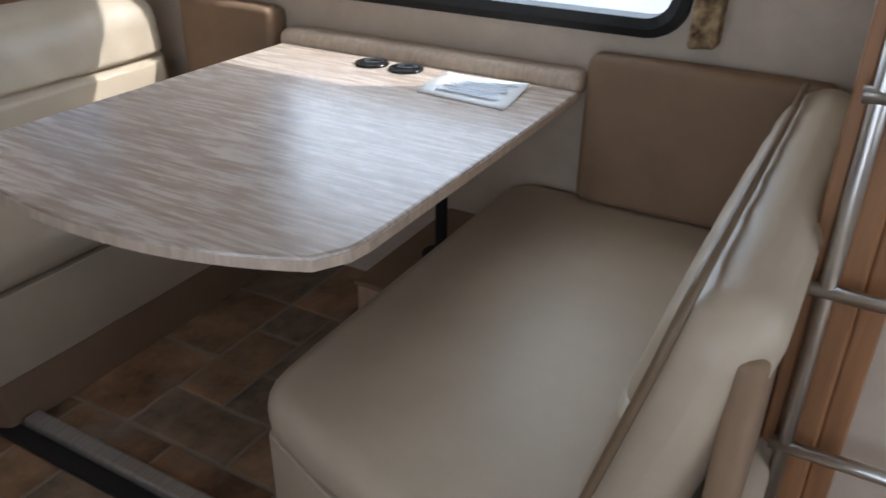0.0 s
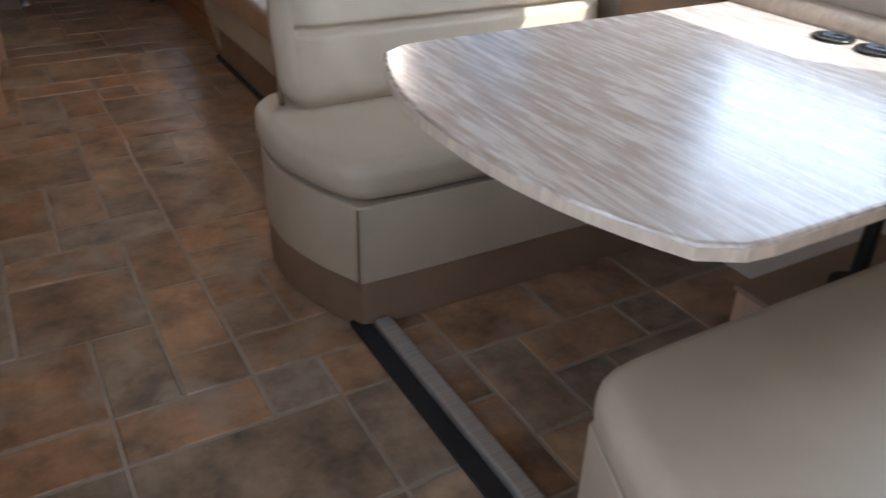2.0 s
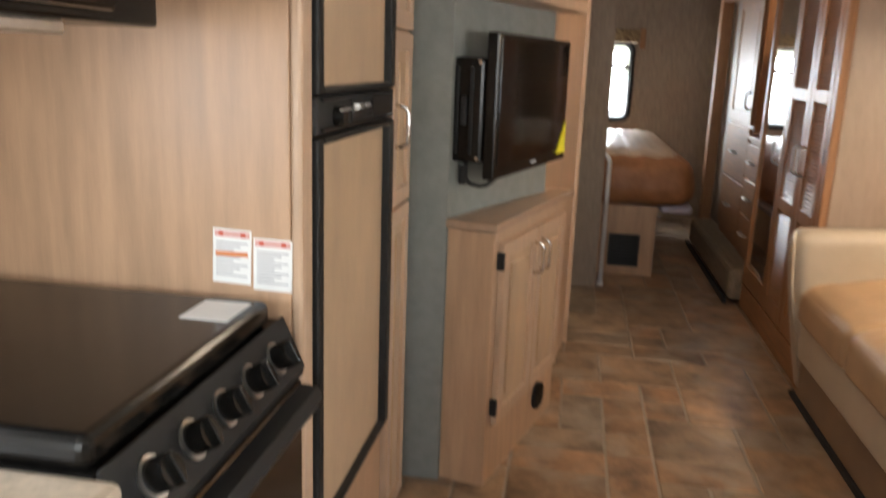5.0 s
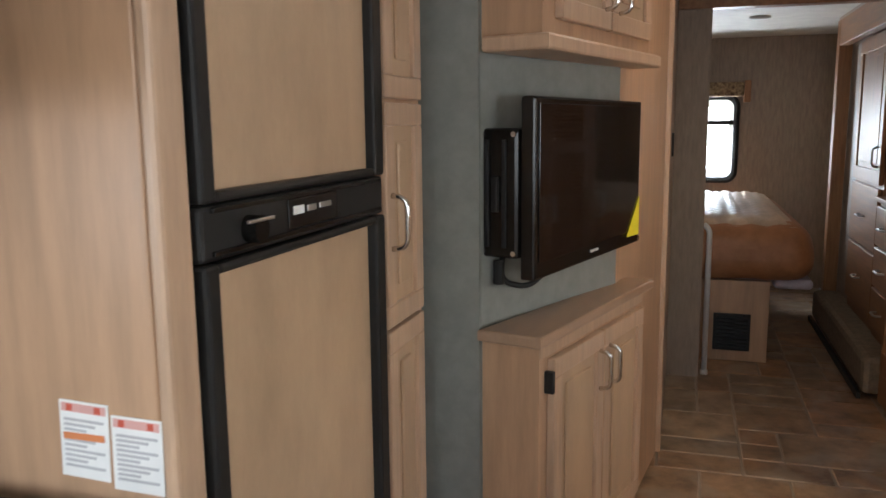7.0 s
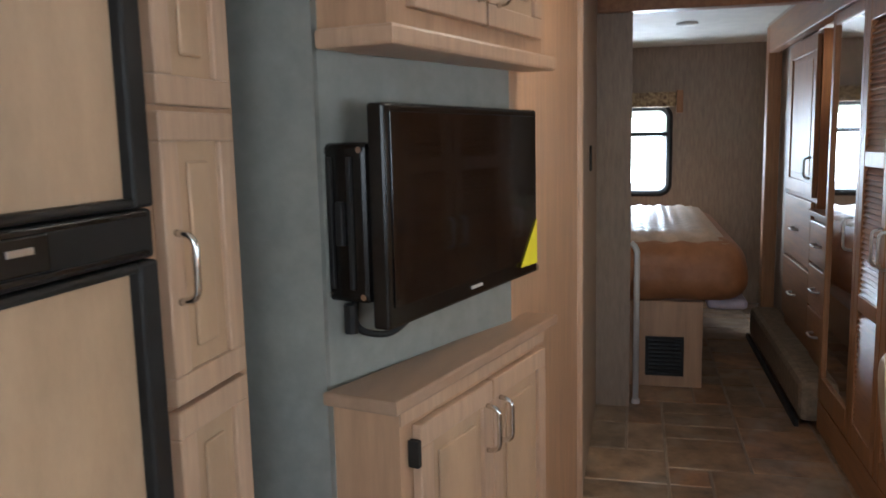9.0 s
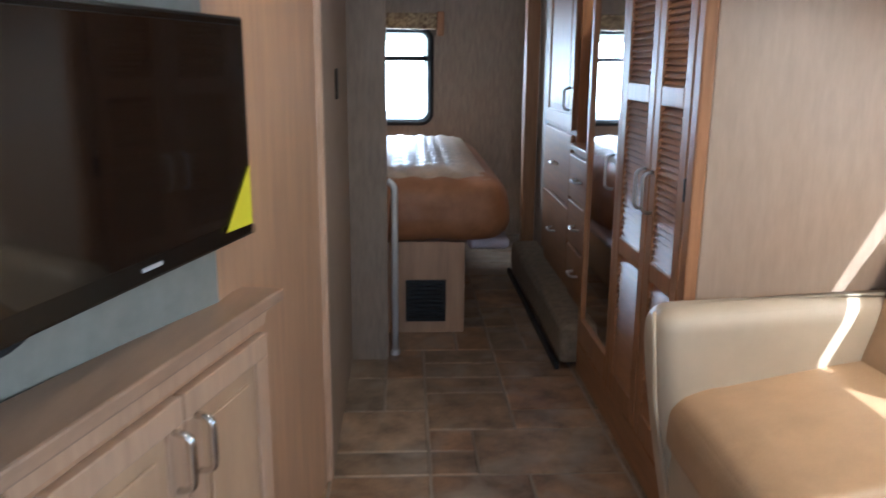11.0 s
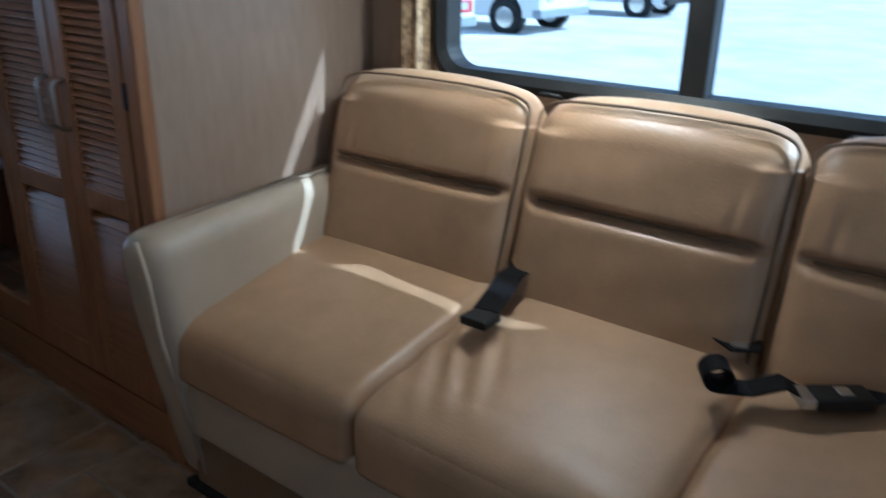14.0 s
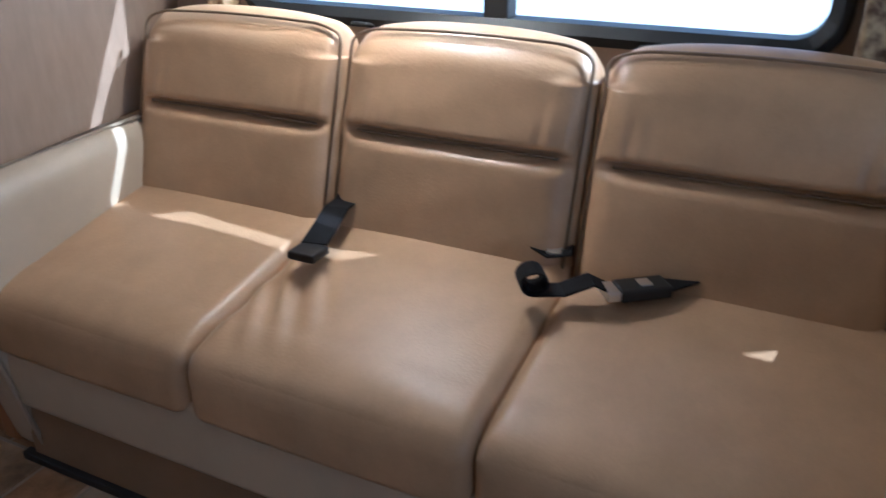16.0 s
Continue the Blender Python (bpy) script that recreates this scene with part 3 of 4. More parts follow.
part("vent_strip", box(-0.66, -0.59, 1.80, 2.15, 1.272, 1.2865, 0.003), NICKEL, micro)

# ---- screen corner ----
along = Vector((0.27, 0.963, 0)).normalized()
outw = Vector((along.y, -along.x, 0))
# frame with the origin at the cabinet's near front foot: (along, out, z)
F_TV = Matrix(((along.x, outw.x, 0, -0.244), (along.y, outw.y, 0, 3.53), (0, 0, 1, 0), (0, 0, 0, 1)))
CL = 0.68
cab = thing("television_cabinet", (-0.2, 3.9, 0), "light maple low cabinet with two doors against a slanting wall", "cabinet")


def wedge(u0, u1, out0, z0, z1, bev=0.0, near=0.0):
    """A block whose front follows the slanting face and whose back meets the wall behind."""
    f0, f1 = F_TV @ Vector((u0, out0, 0)), F_TV @ Vector((u1, out0, 0))
    return prism([(f0.x, f0.y), (f1.x, f1.y), (f1.x - 0.085, f1.y + 0.01), (f0.x - 0.150 - near, f0.y + 0.036)], z0, z1, bev)


part("body", wedge(0, CL, 0, 0, 0.800), MAPLE, cab)
part("top", wedge(-0.045, CL + 0.04, 0.025, 0.801, 0.828, 0.005, 0.0), TOP_BROWN, cab, "brown laminate cabinet top with a rounded edge")
b = box(0.0, CL, 0.0, 0.004, 0.765, 0.800, 0.001)
b.transform(F_TV)
part("rail", b, MAPLE_EDGE, cab)
for u0, u1, hu in ((0.042, 0.345, 0.315), (0.350, 0.650, 0.380)):
    d = panel_door(cab, F_TV, u0, u1, 0.19, 0.757, MAPLE_EDGE, MAPLE_PANEL, inset=0.045)
    pull(d, F_TV, hu, 0.66, 0.10, metal=CHROME)
for z in (0.25, 0.705):
    b = box(0.026, 0.040, 0.0, 0.022, z - 0.026, z + 0.026, 0.002)
    b.transform(F_TV)
    part("hinge", b, BLACK_MATT, cab)
b = tube([(0.49, 0.0, 0.115), (0.49, 0.012, 0.115)], 0.048, 20)
b.transform(F_TV)
vent = part("round_vent", b, BLACK_MATT, cab, "round black floor vent")
for k in range(-3, 4):
    b = box(0.49 - math.sqrt(0.0022 - (k * 0.012) ** 2), 0.49 + math.sqrt(0.0022 - (k * 0.012) ** 2), 0.012, 0.018, 0.115 + k * 0.012 - 0.002, 0.115 + k * 0.012 + 0.002)
    b.transform(F_TV)
    part("slat", b, BLACK, vent)
upper = thing("upper_cabinet", (-0.2, 3.9, 1.43), "light maple wall cabinet above the television", "cabinet")
part("body", wedge(0, CL, 0, 1.47, CEIL), MAPLE, upper)
part("bottom_ledge", wedge(-0.03, CL + 0.02, 0.03, 1.435, 1.469, 0.006), MAPLE_EDGE, upper)
for u0, u1, hu in ((0.060, 0.345, 0.305), (0.355, 0.640, 0.395)):
    d = panel_door(upper, F_TV, u0, u1, 1.505, 1.90, MAPLE_EDGE, MAPLE_PANEL, inset=0.045)
    pull(d, F_TV, hu, 1.60, 0.10, metal=CHROME)
tv = thing("television", (-0.17, 3.9, 1.15), "glossy black flat television on a swing-arm wall mount", "television")
T0 = Vector((-0.257, 3.535, 0))
ta = (Vector((-0.075, 4.200, 0)) - T0)
TL = ta.length
ta.normalize()
F_SCR = Matrix(((ta.x, ta.y, 0, T0.x), (ta.y, -ta.x, 0, T0.y), (0, 0, 1, 0), (0, 0, 0, 1)))
b = box(0, TL, -0.036, 0.0, 0.940, 1.343, 0.006)
b.transform(F_SCR)
part("casing", b, BLACK, tv)
b = box(0.018, TL - 0.018, 0.0005, 0.003, 0.978, 1.328, 0.001)
b.transform(F_SCR)
part("screen", b, SCREEN, tv)
b = box(TL / 2 - 0.025, TL / 2 + 0.025, 0.0005, 0.0035, 0.960, 0.966)
b.transform(F_SCR)
part("badge", b, INK, tv)
b = prism([(TL - 0.115, 0.967), (TL - 0.016, 0.965), (TL - 0.016, 1.075)], -0.0065, -0.0045, axis="y")
for v in b.verts:
    v.co.y = -v.co.y
b.transform(F_SCR)
part("energy_card", b, YELLOW, tv, "folded bright yellow energy card")
b = tube([(TL - 0.002, -0.015, 0.950), (TL + 0.012, -0.01, 0.950)], 0.012, 10)
b.transform(F_SCR)
part("corner_clip", b, CHROME, tv)
b = box(0.0, 0.040, -0.142, -0.040, 0.985, 1.275, 0.010)
b.transform(F_SCR)
mount = part("wall_mount", b, BLACK, tv, "glossy black wall mount")
b = box(0.05, 0.30, -0.056, -0.038, 1.0, 1.26, 0.004)
b.transform(F_SCR)
part("mount_plate", b, BLACK_MATT, mount)
for o in (-0.118, -0.075):
    b = box(-0.006, 0.001, o - 0.005, o + 0.005, 1.01, 1.25, 0.002)
    b.transform(F_SCR)
    part("rib", b, BLACK_MATT, mount)
b = box(-0.010, 0.001, -0.105, -0.088, 1.09, 1.17, 0.003)
b.transform(F_SCR)
part("arm_link", b, BLACK_MATT, mount)
for o, z in ((-0.130, 0.998), (-0.130, 1.262), (-0.052, 0.998), (-0.052, 1.262)):
    b = tube([(0.002, o, z), (-0.004, o, z)], 0.006, 10)
    b.transform(F_SCR)
    part("bolt", b, CHROME, mount)
cable = tube(bent([(0.04, -0.10, 1.0), (0.03, -0.10, 0.925), (0.09, -0.06, 0.905), (0.16, -0.03, 0.95)], 5, 0.03), 0.007)
cable.transform(F_SCR)
part("power_cable", cable, BLACK_MATT, tv, soft=True)
b = tube([(0.03, -0.105, 0.975), (0.03, -0.105, 0.92)], 0.013, 10)
b.transform(F_SCR)
part("plug", b, BLACK_MATT, tv)
sw = tagged(part("light_switch", box(-0.010, -0.002, 5.36, 5.42, 1.14, 1.24, 0.003), BLACK_MATT), "black wall switch plate on the bathroom wall", "switch")
rail = thing("grab_rail", (0.178, 5.995, 0), "slim pale metal rail standing at the bedroom doorway", "rail")
part("bar", tube(bent([(0.176, 5.99, 0.0), (0.176, 5.99, 0.755), (0.147, 5.99, 0.775)], 6, 0.03), 0.014, 10), RAIL_METAL, rail, soft=True)
part("foot", tube([(0.176, 5.99, 0), (0.176, 5.99, 0.02)], 0.020, 12), RAIL_METAL, rail)

# ---- bedroom ----
bed = thing("bed", (-0.1, 7.1, 0), "made bed with copper quilt on a boxed wooden base", "bed")
BY0, BY1, BX1 = 6.20, 7.95, 0.70
base = part("base", box(LFT, 0.50, 6.27, 8.0, 0, 0.444, 0.004), MAPLE, bed)
part("mattress", cushion(LFT, BX1 - 0.06, BY0 + 0.06, BY1 - 0.06, 0.445, 0.70, 0.06), SHEET, bed, soft=True)


def drape(x, y, z):
    w = 0.010 * math.sin(9 * x + 3 * y) * math.cos(7 * y) + 0.006 * math.sin(23 * x - 17 * y)
    if z > 0.66:
        return x, y, z + 0.008 * abs(math.sin(20 * x) * math.sin(20 * y)) + 0.02 * math.sin(2.5 * x) * 0
    k = (0.66 - z) / 0.30
    return x + w * k * 1.6 + 0.03 * k, y + (w * 1.5 - 0.02 * k if y < 7 else w), z + 0.03 * math.sin(5 * y + 3 * x) * k


part("quilt", cushion(LFT - 0.02, BX1, BY0, BY1, 0.43, 0.755, 0.13, 0.012, 46, drape), QUILT, bed, "quilted copper bedspread hanging over the edge", soft=True)


def quilted(x, y, z):
    if z > 0.74:
        z += 0.018 * abs(math.sin(24 * (x + y)) * math.sin(24 * (x - y)))
        z -= 0.045 * max(0, 1 - (BX1 - 0.085 - x) / 0.10) ** 2 + 0.045 * max(0, 1 - (y - BY0 - 0.065) / 0.10) ** 2
    return x, y, z


# top layer over the quilt, window sheen painted into its colour
part("quilt_top", cushion(LFT, BX1 - 0.085, BY0 + 0.065, BY1 - 0.06, 0.66, 0.778, 0.03, 0.006, 60, quilted), QUILT_SHEEN, bed, "quilted bedspread top with window sheen painted in as pale tan", soft=True)
part("sheet_corner", cushion(0.52, 0.715, 6.30, 6.75, 0.40, 0.455, 0.025), SHEET, bed, "lilac sheet hanging below the quilt", soft=True)
reg = part("floor_register", box(0.222, 0.411, 6.255, 6.27, 0.06, 0.262, 0.003), BLACK_MATT, base, "black heating register")
for k in range(9):
    part("slat", box(0.237, 0.396, 6.250, 6.256, 0.078 + k * 0.0205, 0.086 + k * 0.0205), BLACK, reg)
val = tagged(part("bedroom_valance", box(-0.22, 0.45, REAR - 0.09, REAR - 0.001, 1.475, 1.585, 0.012), FABRIC), "patterned fabric valance above the bedroom window", "valance")
part("valance_end", box(0.452, 0.50, REAR - 0.10, REAR - 0.001, 1.43, 1.595, 0.008), CHERRY, val)

# ---- wardrobe wall in the bedroom slide ----
ward = thing("wardrobe", (1.2, 5.0, 0), "stained wood wardrobe with two louvred doors and a mirror door", "wardrobe")
part("carcass", box(WX + 0.004, 1.55, 4.648, 5.785, 0.03, 1.80), CHERRY, ward)
part("stile", box(WX - 0.028, WX + 0.006, 4.596, 4.646, 0.0, 1.90, 0.006), CHERRY, ward)
part("head_rail", box(WX - 0.028, WX + 0.03, 4.648, 7.355, 1.74, 1.90, 0.006), CHERRY_H, ward)
part("foot_rail", box(WX - 0.02, WX + 0.03, 4.648, 5.785, 0.0, 0.13, 0.004), CHERRY_H, ward)


def louvre_door(y0, y1, handle_y):
    s = 0.052
    z0, z1 = 0.14, 1.735
    rails = [(z0, z0 + 0.08), (0.643, 0.700), (1.149, 1.206), (1.640, z1)]
    dm = box(y0 + 0.003, y1 - 0.003, -0.002, 0.002, z0 + 0.003, z1 - 0.003)
    dm.transform(F_RIGHT)
    d = part("louvre_door", dm, CHERRY, ward, "louvred wooden door")
    for a0, a1, b0, b1 in [(y0, y0 + s, z0, z1), (y1 - s, y1, z0, z1)] + [(y0 + s, y1 - s, b0, b1) for b0, b1 in rails]:
        dm = box(a0, a1, 0.0, 0.024, b0, b1, 0.004)
        dm.transform(F_RIGHT)
        part("stile" if b1 - b0 > 1 else "rail", dm, CHERRY, d)
    for (a, b0), (c, e) in zip(rails, rails[1:]):
        zz = b0 + 0.010
        while zz < c - 0.012:
            sl = box(y0 + s - 0.003, y1 - s + 0.003, -0.0035, 0.0035, -0.0125, 0.0125, m=Matrix.Translation((0, 0.010, zz)) @ pose(0, 0, 0, 38, 0, 0))
            sl.transform(F_RIGHT)
            part("slat", sl, CHERRY_H, d)
            zz += 0.0185
    pull(d, F_RIGHT, handle_y, 0.90, 0.12, out=0.024)
    return d


louvre_door(4.664, 4.948, 4.915)
louvre_door(4.955, 5.285, 4.99)
for z in (0.3, 0.95, 1.6):
    b = box(4.650, 4.662, 0.0, 0.028, z - 0.03, z + 0.03, 0.002)
    b.transform(F_RIGHT)
    part("hinge", b, BLACK_MATT, ward)
md = box(5.295, 5.777, -0.002, 0.003, 0.143, 1.732)
md.transform(F_RIGHT)
md = part("mirror_door", md, CHERRY, ward, "door with a tall mirror")
for a0, a1, b0, b1 in ((5.292, 5.33, 0.14, 1.735), (5.742, 5.78, 0.14, 1.735), (5.33, 5.742, 0.14, 0.24), (5.33, 5.742, 1.69, 1.735)):
    b = box(a0, a1, 0, 0.022, b0, b1, 0.004)
    b.transform(F_RIGHT)
    part("frame_bar", b, CHERRY, md)
b = box(5.328, 5.744, 0.004, 0.010, 0.238, 1.692)
b.transform(F_RIGHT)
part("mirror", b, MIRROR, md, "tall clear mirror")
pull(md, F_RIGHT, 5.352, 0.90, 0.12, out=0.022)
dresser = thing("dresser", (1.25, 6.1, 0.1), "stained wood dresser with drawers in the bedroom slide", "dresser")
part("body", box(WX + 0.03, 1.55, 5.79, 6.235, 0.206, 0.885), CHERRY, dresser)
part("top", box(WX + 0.0, 1.55, 5.788, 6.238, 0.886, 0.91, 0.004), CHERRY_H, dresser)
for z0, z1 in ((0.26, 0.455), (0.465, 0.66), (0.67, 0.865)):
    b = box(5.81, 6.215, -0.03, -0.008, z0, z1, 0.006)
    b.transform(F_RIGHT)
    d = part("drawer", b, CHERRY_H, dresser)
    pull(d, F_RIGHT, 6.01, (z0 + z1) / 2, 0.10, False, out=-0.008)
part("back_panel", box(1.53, 1.549, 5.79, 6.235, 0.91, 1.74), CHERRY, dresser)
btv = thing("bedroom_television", (1.35, 6.2, 1.25), "small black television above the dresser", "television")
part("casing", box(1.10, 1.14, 5.86, 6.20, 1.20, 1.50, 0.008), BLACK, btv)
part("screen", box(1.097, 1.101, 5.88, 6.18, 1.22, 1.48), SCREEN, btv)
part("bracket", box(1.14, 1.528, 6.0, 6.07, 1.30, 1.40, 0.005), BLACK_MATT, btv)
far_cab = thing("bedroom_cabinet", (1.25, 6.65, 0.1), "stained wood bedroom cabinet with a tall door and drawers", "cabinet")
part("body", box(WX + 0.04, 1.55, 6.242, 6.95, 0.206, 1.74), CHERRY, far_cab)
FB = F_RIGHT @ Matrix.Translation((0, -0.04, 0))
d = panel_door(far_cab, FB, 6.27, 6.935, 0.96, 1.72, CHERRY, CHERRY, inset=0.07)
pull(d, FB, 6.32, 1.1, 0.1)
for z0, z1 in ((0.27, 0.60), (0.61, 0.94)):
    b = box(6.27, 6.935, 0, 0.02, z0, z1, 0.006)
    b.transform(FB)
    d = part("drawer", b, CHERRY_H, far_cab)
    pull(d, FB, 6.60, (z0 + z1) / 2, 0.1, False)
struct("trim_slide_far", box(WX - 0.028, WX + 0.05, 7.36, 7.455, 0, 1.90, 0.006), CHERRY)
struct("wall_slide_far", box(WX + 0.06, 1.55, 6.956, 7.40, 0.206, 1.74), WALL_DARK)
struct("slide_base", box(WX - 0.09, 1.55, 5.79, 7.355, 0.02, 0.205, 0.03), CARPET)
struct("slide_seal", box(WX - 0.108, WX - 0.09, 5.79, 7.36, 0.0, 0.03), RUBBER)
struct("trim_over_wardrobe", box(WX - 0.02, 1.6, 4.60, 7.46, 1.90, CEIL), WALL)

# ---- overhead cabinet and dressings at the sofa ----
OX = 1.283
over = thing("overhead_cabinet", (1.48, 3.7, 1.45), "maple overhead cabinet with raised-panel doors above the sofa", "cabinet")
part("body", box(OX + 0.001, W, 2.86, 4.588, 1.449, CEIL), MAPLE, over)
part("bottom_rail", box(OX - 0.016, OX + 0.05, 2.86, 4.588, 1.437, 1.475, 0.004), MAPLE_EDGE, over)
F_OVER = Matrix(((0, -1, 0, OX), (1, 0, 0, 0), (0, 0, 1, 0), (0, 0, 0, 1)))
for k in range(4):
    y1 = 4.545 - k * 0.437
    d = panel_door(over, F_OVER, y1 - 0.425, y1, 1.478, 1.87, MAPLE_EDGE, MAPLE, inset=0.06)
    pull(d, F_OVER, y1 - 0.182, 1.506, 0.105, False)
spk = tagged(part("speaker", tube([(1.50, 4.36, 1.449), (1.50, 4.36, 1.422)], 0.09, 24), BLACK_MATT), "round black speaker under the overhead cabinet", "speaker")
for sy0, sy1, sz, count in ((2.97, 4.36, 1.342, 5), (0.985, 2.30, 1.372, 9)):
    shade = thing("window_shade", (1.62, (sy0 + sy1) / 2, sz), "pleated brown shade drawn up at the top of a window", "shade", "window shades")
    for k in range(count):
        part("pleat", box(1.60, 1.655, sy0, sy1, sz + k * 0.019, sz + 0.017 + k * 0.019, 0.004), SHADE, shade)
    part("bottom_bar", box(1.598, 1.657, sy0, sy1, sz - 0.014, sz - 0.001, 0.004), SHADE, shade)


def side_curtain(y0, y1, z0, z1, x0=1.605):
    def wave(x, y, z):
        return x + 0.010 * math.sin((y - y0) * 90) + 0.004 * math.sin(z * 17), y + 0.004 * math.sin(z * 11), z
    return tagged(part("side_curtain", cushion(x0, W - 0.002, y0, y1, z0, z1, 0.012, 0, 16, wave), FABRIC, soft=True),
                  "brown and gold patterned fabric beside a window", "curtain", "side curtains")


side_curtain(4.383, 4.432, 0.93, 1.435)
side_curtain(2.875, 2.935, 0.93, 1.435)
side_curtain(0.885, 0.945, 0.875, 1.55)

# ---- sofa ----
sofa = thing("sofa", (1.25, 3.65, 0), "beige leather three-seat sofa with arms and lap belts", "sofa")
SX = 0.87
part("base", box(SX + 0.035, 1.60, 2.75, 4.50, 0.0, 0.20, 0.004), KICK, sofa, "brown vinyl sofa base")
part("front_panel", cushion(SX + 0.012, SX + 0.09, 2.75, 4.50, 0.175, 0.352, 0.02), LEATHER, sofa, soft=True)


def seat_shape(y0, y1, yc):
    def f(x, y, z):
        if z > 0.36:
            u = (y - y0) / (y1 - y0)
            # gathers that fan out from the seam
            g = (0.011 if 3.3 < y0 < 3.4 else 0.0) * math.sin(95 * (y - 0.55 * x)) * max(0, 1 - abs(u - 0.85) * 4) * max(0, min(1, (x - 0.9) * 5)) * max(0, min(1, (1.25 - x) * 6))
            z += g + 0.075 * max(0, min(1, (x - 1.0) / 0.5)) - 0.035 * max(0, 1 - (x - SX) / 0.13) ** 2
        return x, y, z
    return f


YS = (2.76, 3.358, 3.945, 4.525)
for y0, y1 in zip(YS, YS[1:]):
    part("seat_cushion", cushion(SX, 1.52, y0 + 0.002, y1 - 0.002, 0.345, 0.490, 0.034, 0.010, 48, seat_shape(y0, y1, 0)), LEATHER_TAN, sofa, "tan leather seat cushion", soft=True)


def back_shape(y0, y1):
    def f(x, y, z):
        zc = z
        front = x < 1.47
        u = (y - y0) / (y1 - y0)
        if front:
            k = math.exp(-((z - 0.750) / 0.012) ** 2) * max(0, min(1, min(u, 1 - u) * 14 - 0.4))
            x += 0.044 * k
            x += 0.0065 * math.sin((y - y0) * 170 + 14 * z) * max(0, 1 - abs(z - 0.79) * 9) * max(0, 1 - min(u, 1 - u) * 3.6)
            x += 0.0007 * math.sin(z * 60 + 20 * y)
        # lean back with height
        x += 0.30 * (z - 0.5)
        z -= 0.02 * (2 * abs(u - 0.5)) ** 4 * (z > 0.9)
        return x, y, z
    return f


for y0, y1 in ((2.785, 3.360), (3.370, 3.938), (3.948, 4.545)):
    c = part("back_cushion", cushion(1.345, 1.475, y0, y1, 0.475, 0.962, 0.06, 0.016, 52, back_shape(y0, y1)), LEATHER_TAN, sofa, "tan leather back cushion with a stitched fold", soft=True)
    ya, yb = y0 + 0.009, y1 - 0.009
    mid = [(1.505, ya + (yb - ya) * k / 10, 0.957 + 0.010 * (1 - (k / 5 - 1) ** 2)) for k in range(1, 10)]
    loop = [(1.372, ya, 0.53), (1.500, ya, 0.942)] + mid + [(1.500, yb, 0.942), (1.372, yb, 0.53)]
    part("piping", tube(bent(loop, 4, 0.025), 0.0036, 6), PIPING, c, "dark brown piping", soft=True)
    # dark tube laid in the fold to draw its crease shade
    part("fold_shade", tube([(1.434 + 0.002 * math.sin(9 * k), y0 + 0.05 + (y1 - y0 - 0.10) * k / 12, 0.750) for k in range(13)], 0.0035, 6), PIPING, c, "dark line standing for the shade in the fold", soft=True)


def arm(y0, y1, inner):
    """An armrest whose front leans in towards the floor and whose inner face widens the seat to the back."""
    def roll(x, y, z):
        k = max(0, min(1, (x - SX) / 0.6))
        if x < SX + 0.1:
            x += 0.10 * max(0, 1 - z / 0.60) ** 1.2
        if (y - (y0 + y1) / 2) * inner > 0:
            y -= inner * 0.055 * k
        return x, y, z + (0.02 * k if z > 0.55 else 0)
    a = part("arm", cushion(SX - 0.05, 1.56, y0, y1, 0.0, 0.684, 0.055, 0.006, 18, roll), LEATHER, sofa, "beige leather armrest", soft=True)
    e = y0 + 0.012 if inner < 0 else y1 - 0.012
    m = e - inner * 0.04
    part("front_edge", tube(bent([(SX + 0.047, e, 0.02), (SX - 0.040, e, 0.45), (SX - 0.052, e, 0.60), (SX - 0.045, m, 0.674)], 5, 0.03), 0.006, 6), LEATHER, a, soft=True)
    return a


arm(4.455, 4.597, -1)
arm(2.625, 2.800, 1)


def belt(pts, width, parent, name="webbing", across=None):
    """A flat strap along a line of points, kinked and with thickness."""
    bm = bmesh.new()
    rows = []
    P = [Vector(p) for p in pts]
    for i, p in enumerate(P):
        d = (P[min(i + 1, len(P) - 1)] - P[max(i - 1, 0)]).normalized()
        s = d.cross(Vector((0, 0, 1)))
        s = (Vector(across) if across else s if s.length > 0.1 else Vector((0, 1, 0))).normalized() * width / 2
        n = s.cross(d).normalized() * 0.0015
        rows.append([bm.verts.new(q) for q in (p - s - n, p + s - n, p + s + n, p - s + n)])
    for a, b in zip(rows, rows[1:]):
        for k in range(4):
            bm.faces.new((a[k], a[(k + 1) % 4], b[(k + 1) % 4], b[k]))
    bm.faces.new(rows[0][::-1])
    bm.faces.new(rows[-1])
    bmesh.ops.recalc_face_normals(bm, faces=bm.faces[:])
    return part(name, bm, BELT, parent)


b1 = thing("lap_belt", (1.2, 3.8, 0.54), "short black lap belt lying on the tan seat", "belt", "lap belts")
belt([(1.47, 3.905, 0.598), (1.43, 3.902, 0.592), (1.38, 3.893, 0.580), (1.33, 3.885, 0.584), (1.27, 3.872, 0.570), (1.20, 3.858, 0.556)], 0.058, b1)
part("tongue", box(1.145, 1.205, 3.824, 3.888, 0.538, 0.556, 0.004), BLACK_MATT, b1)
b2 = thing("lap_belt", (1.35, 3.2, 0.54), "black lap belt with buckle coiled on the tan seat", "belt", "lap belts")
belt([(1.47, 3.055, 0.585), (1.42, 3.09, 0.570), (1.38, 3.13, 0.560), (1.34, 3.17, 0.552)], 0.055, b2)
bk = part("buckle", box(-0.05, 0.05, -0.028, 0.028, -0.012, 0.012, 0.005, m=Matrix.Translation((1.305, 3.205, 0.552)) @ pose(0, 0, 0, 0, 0, 128)), BLACK_MATT, b2)
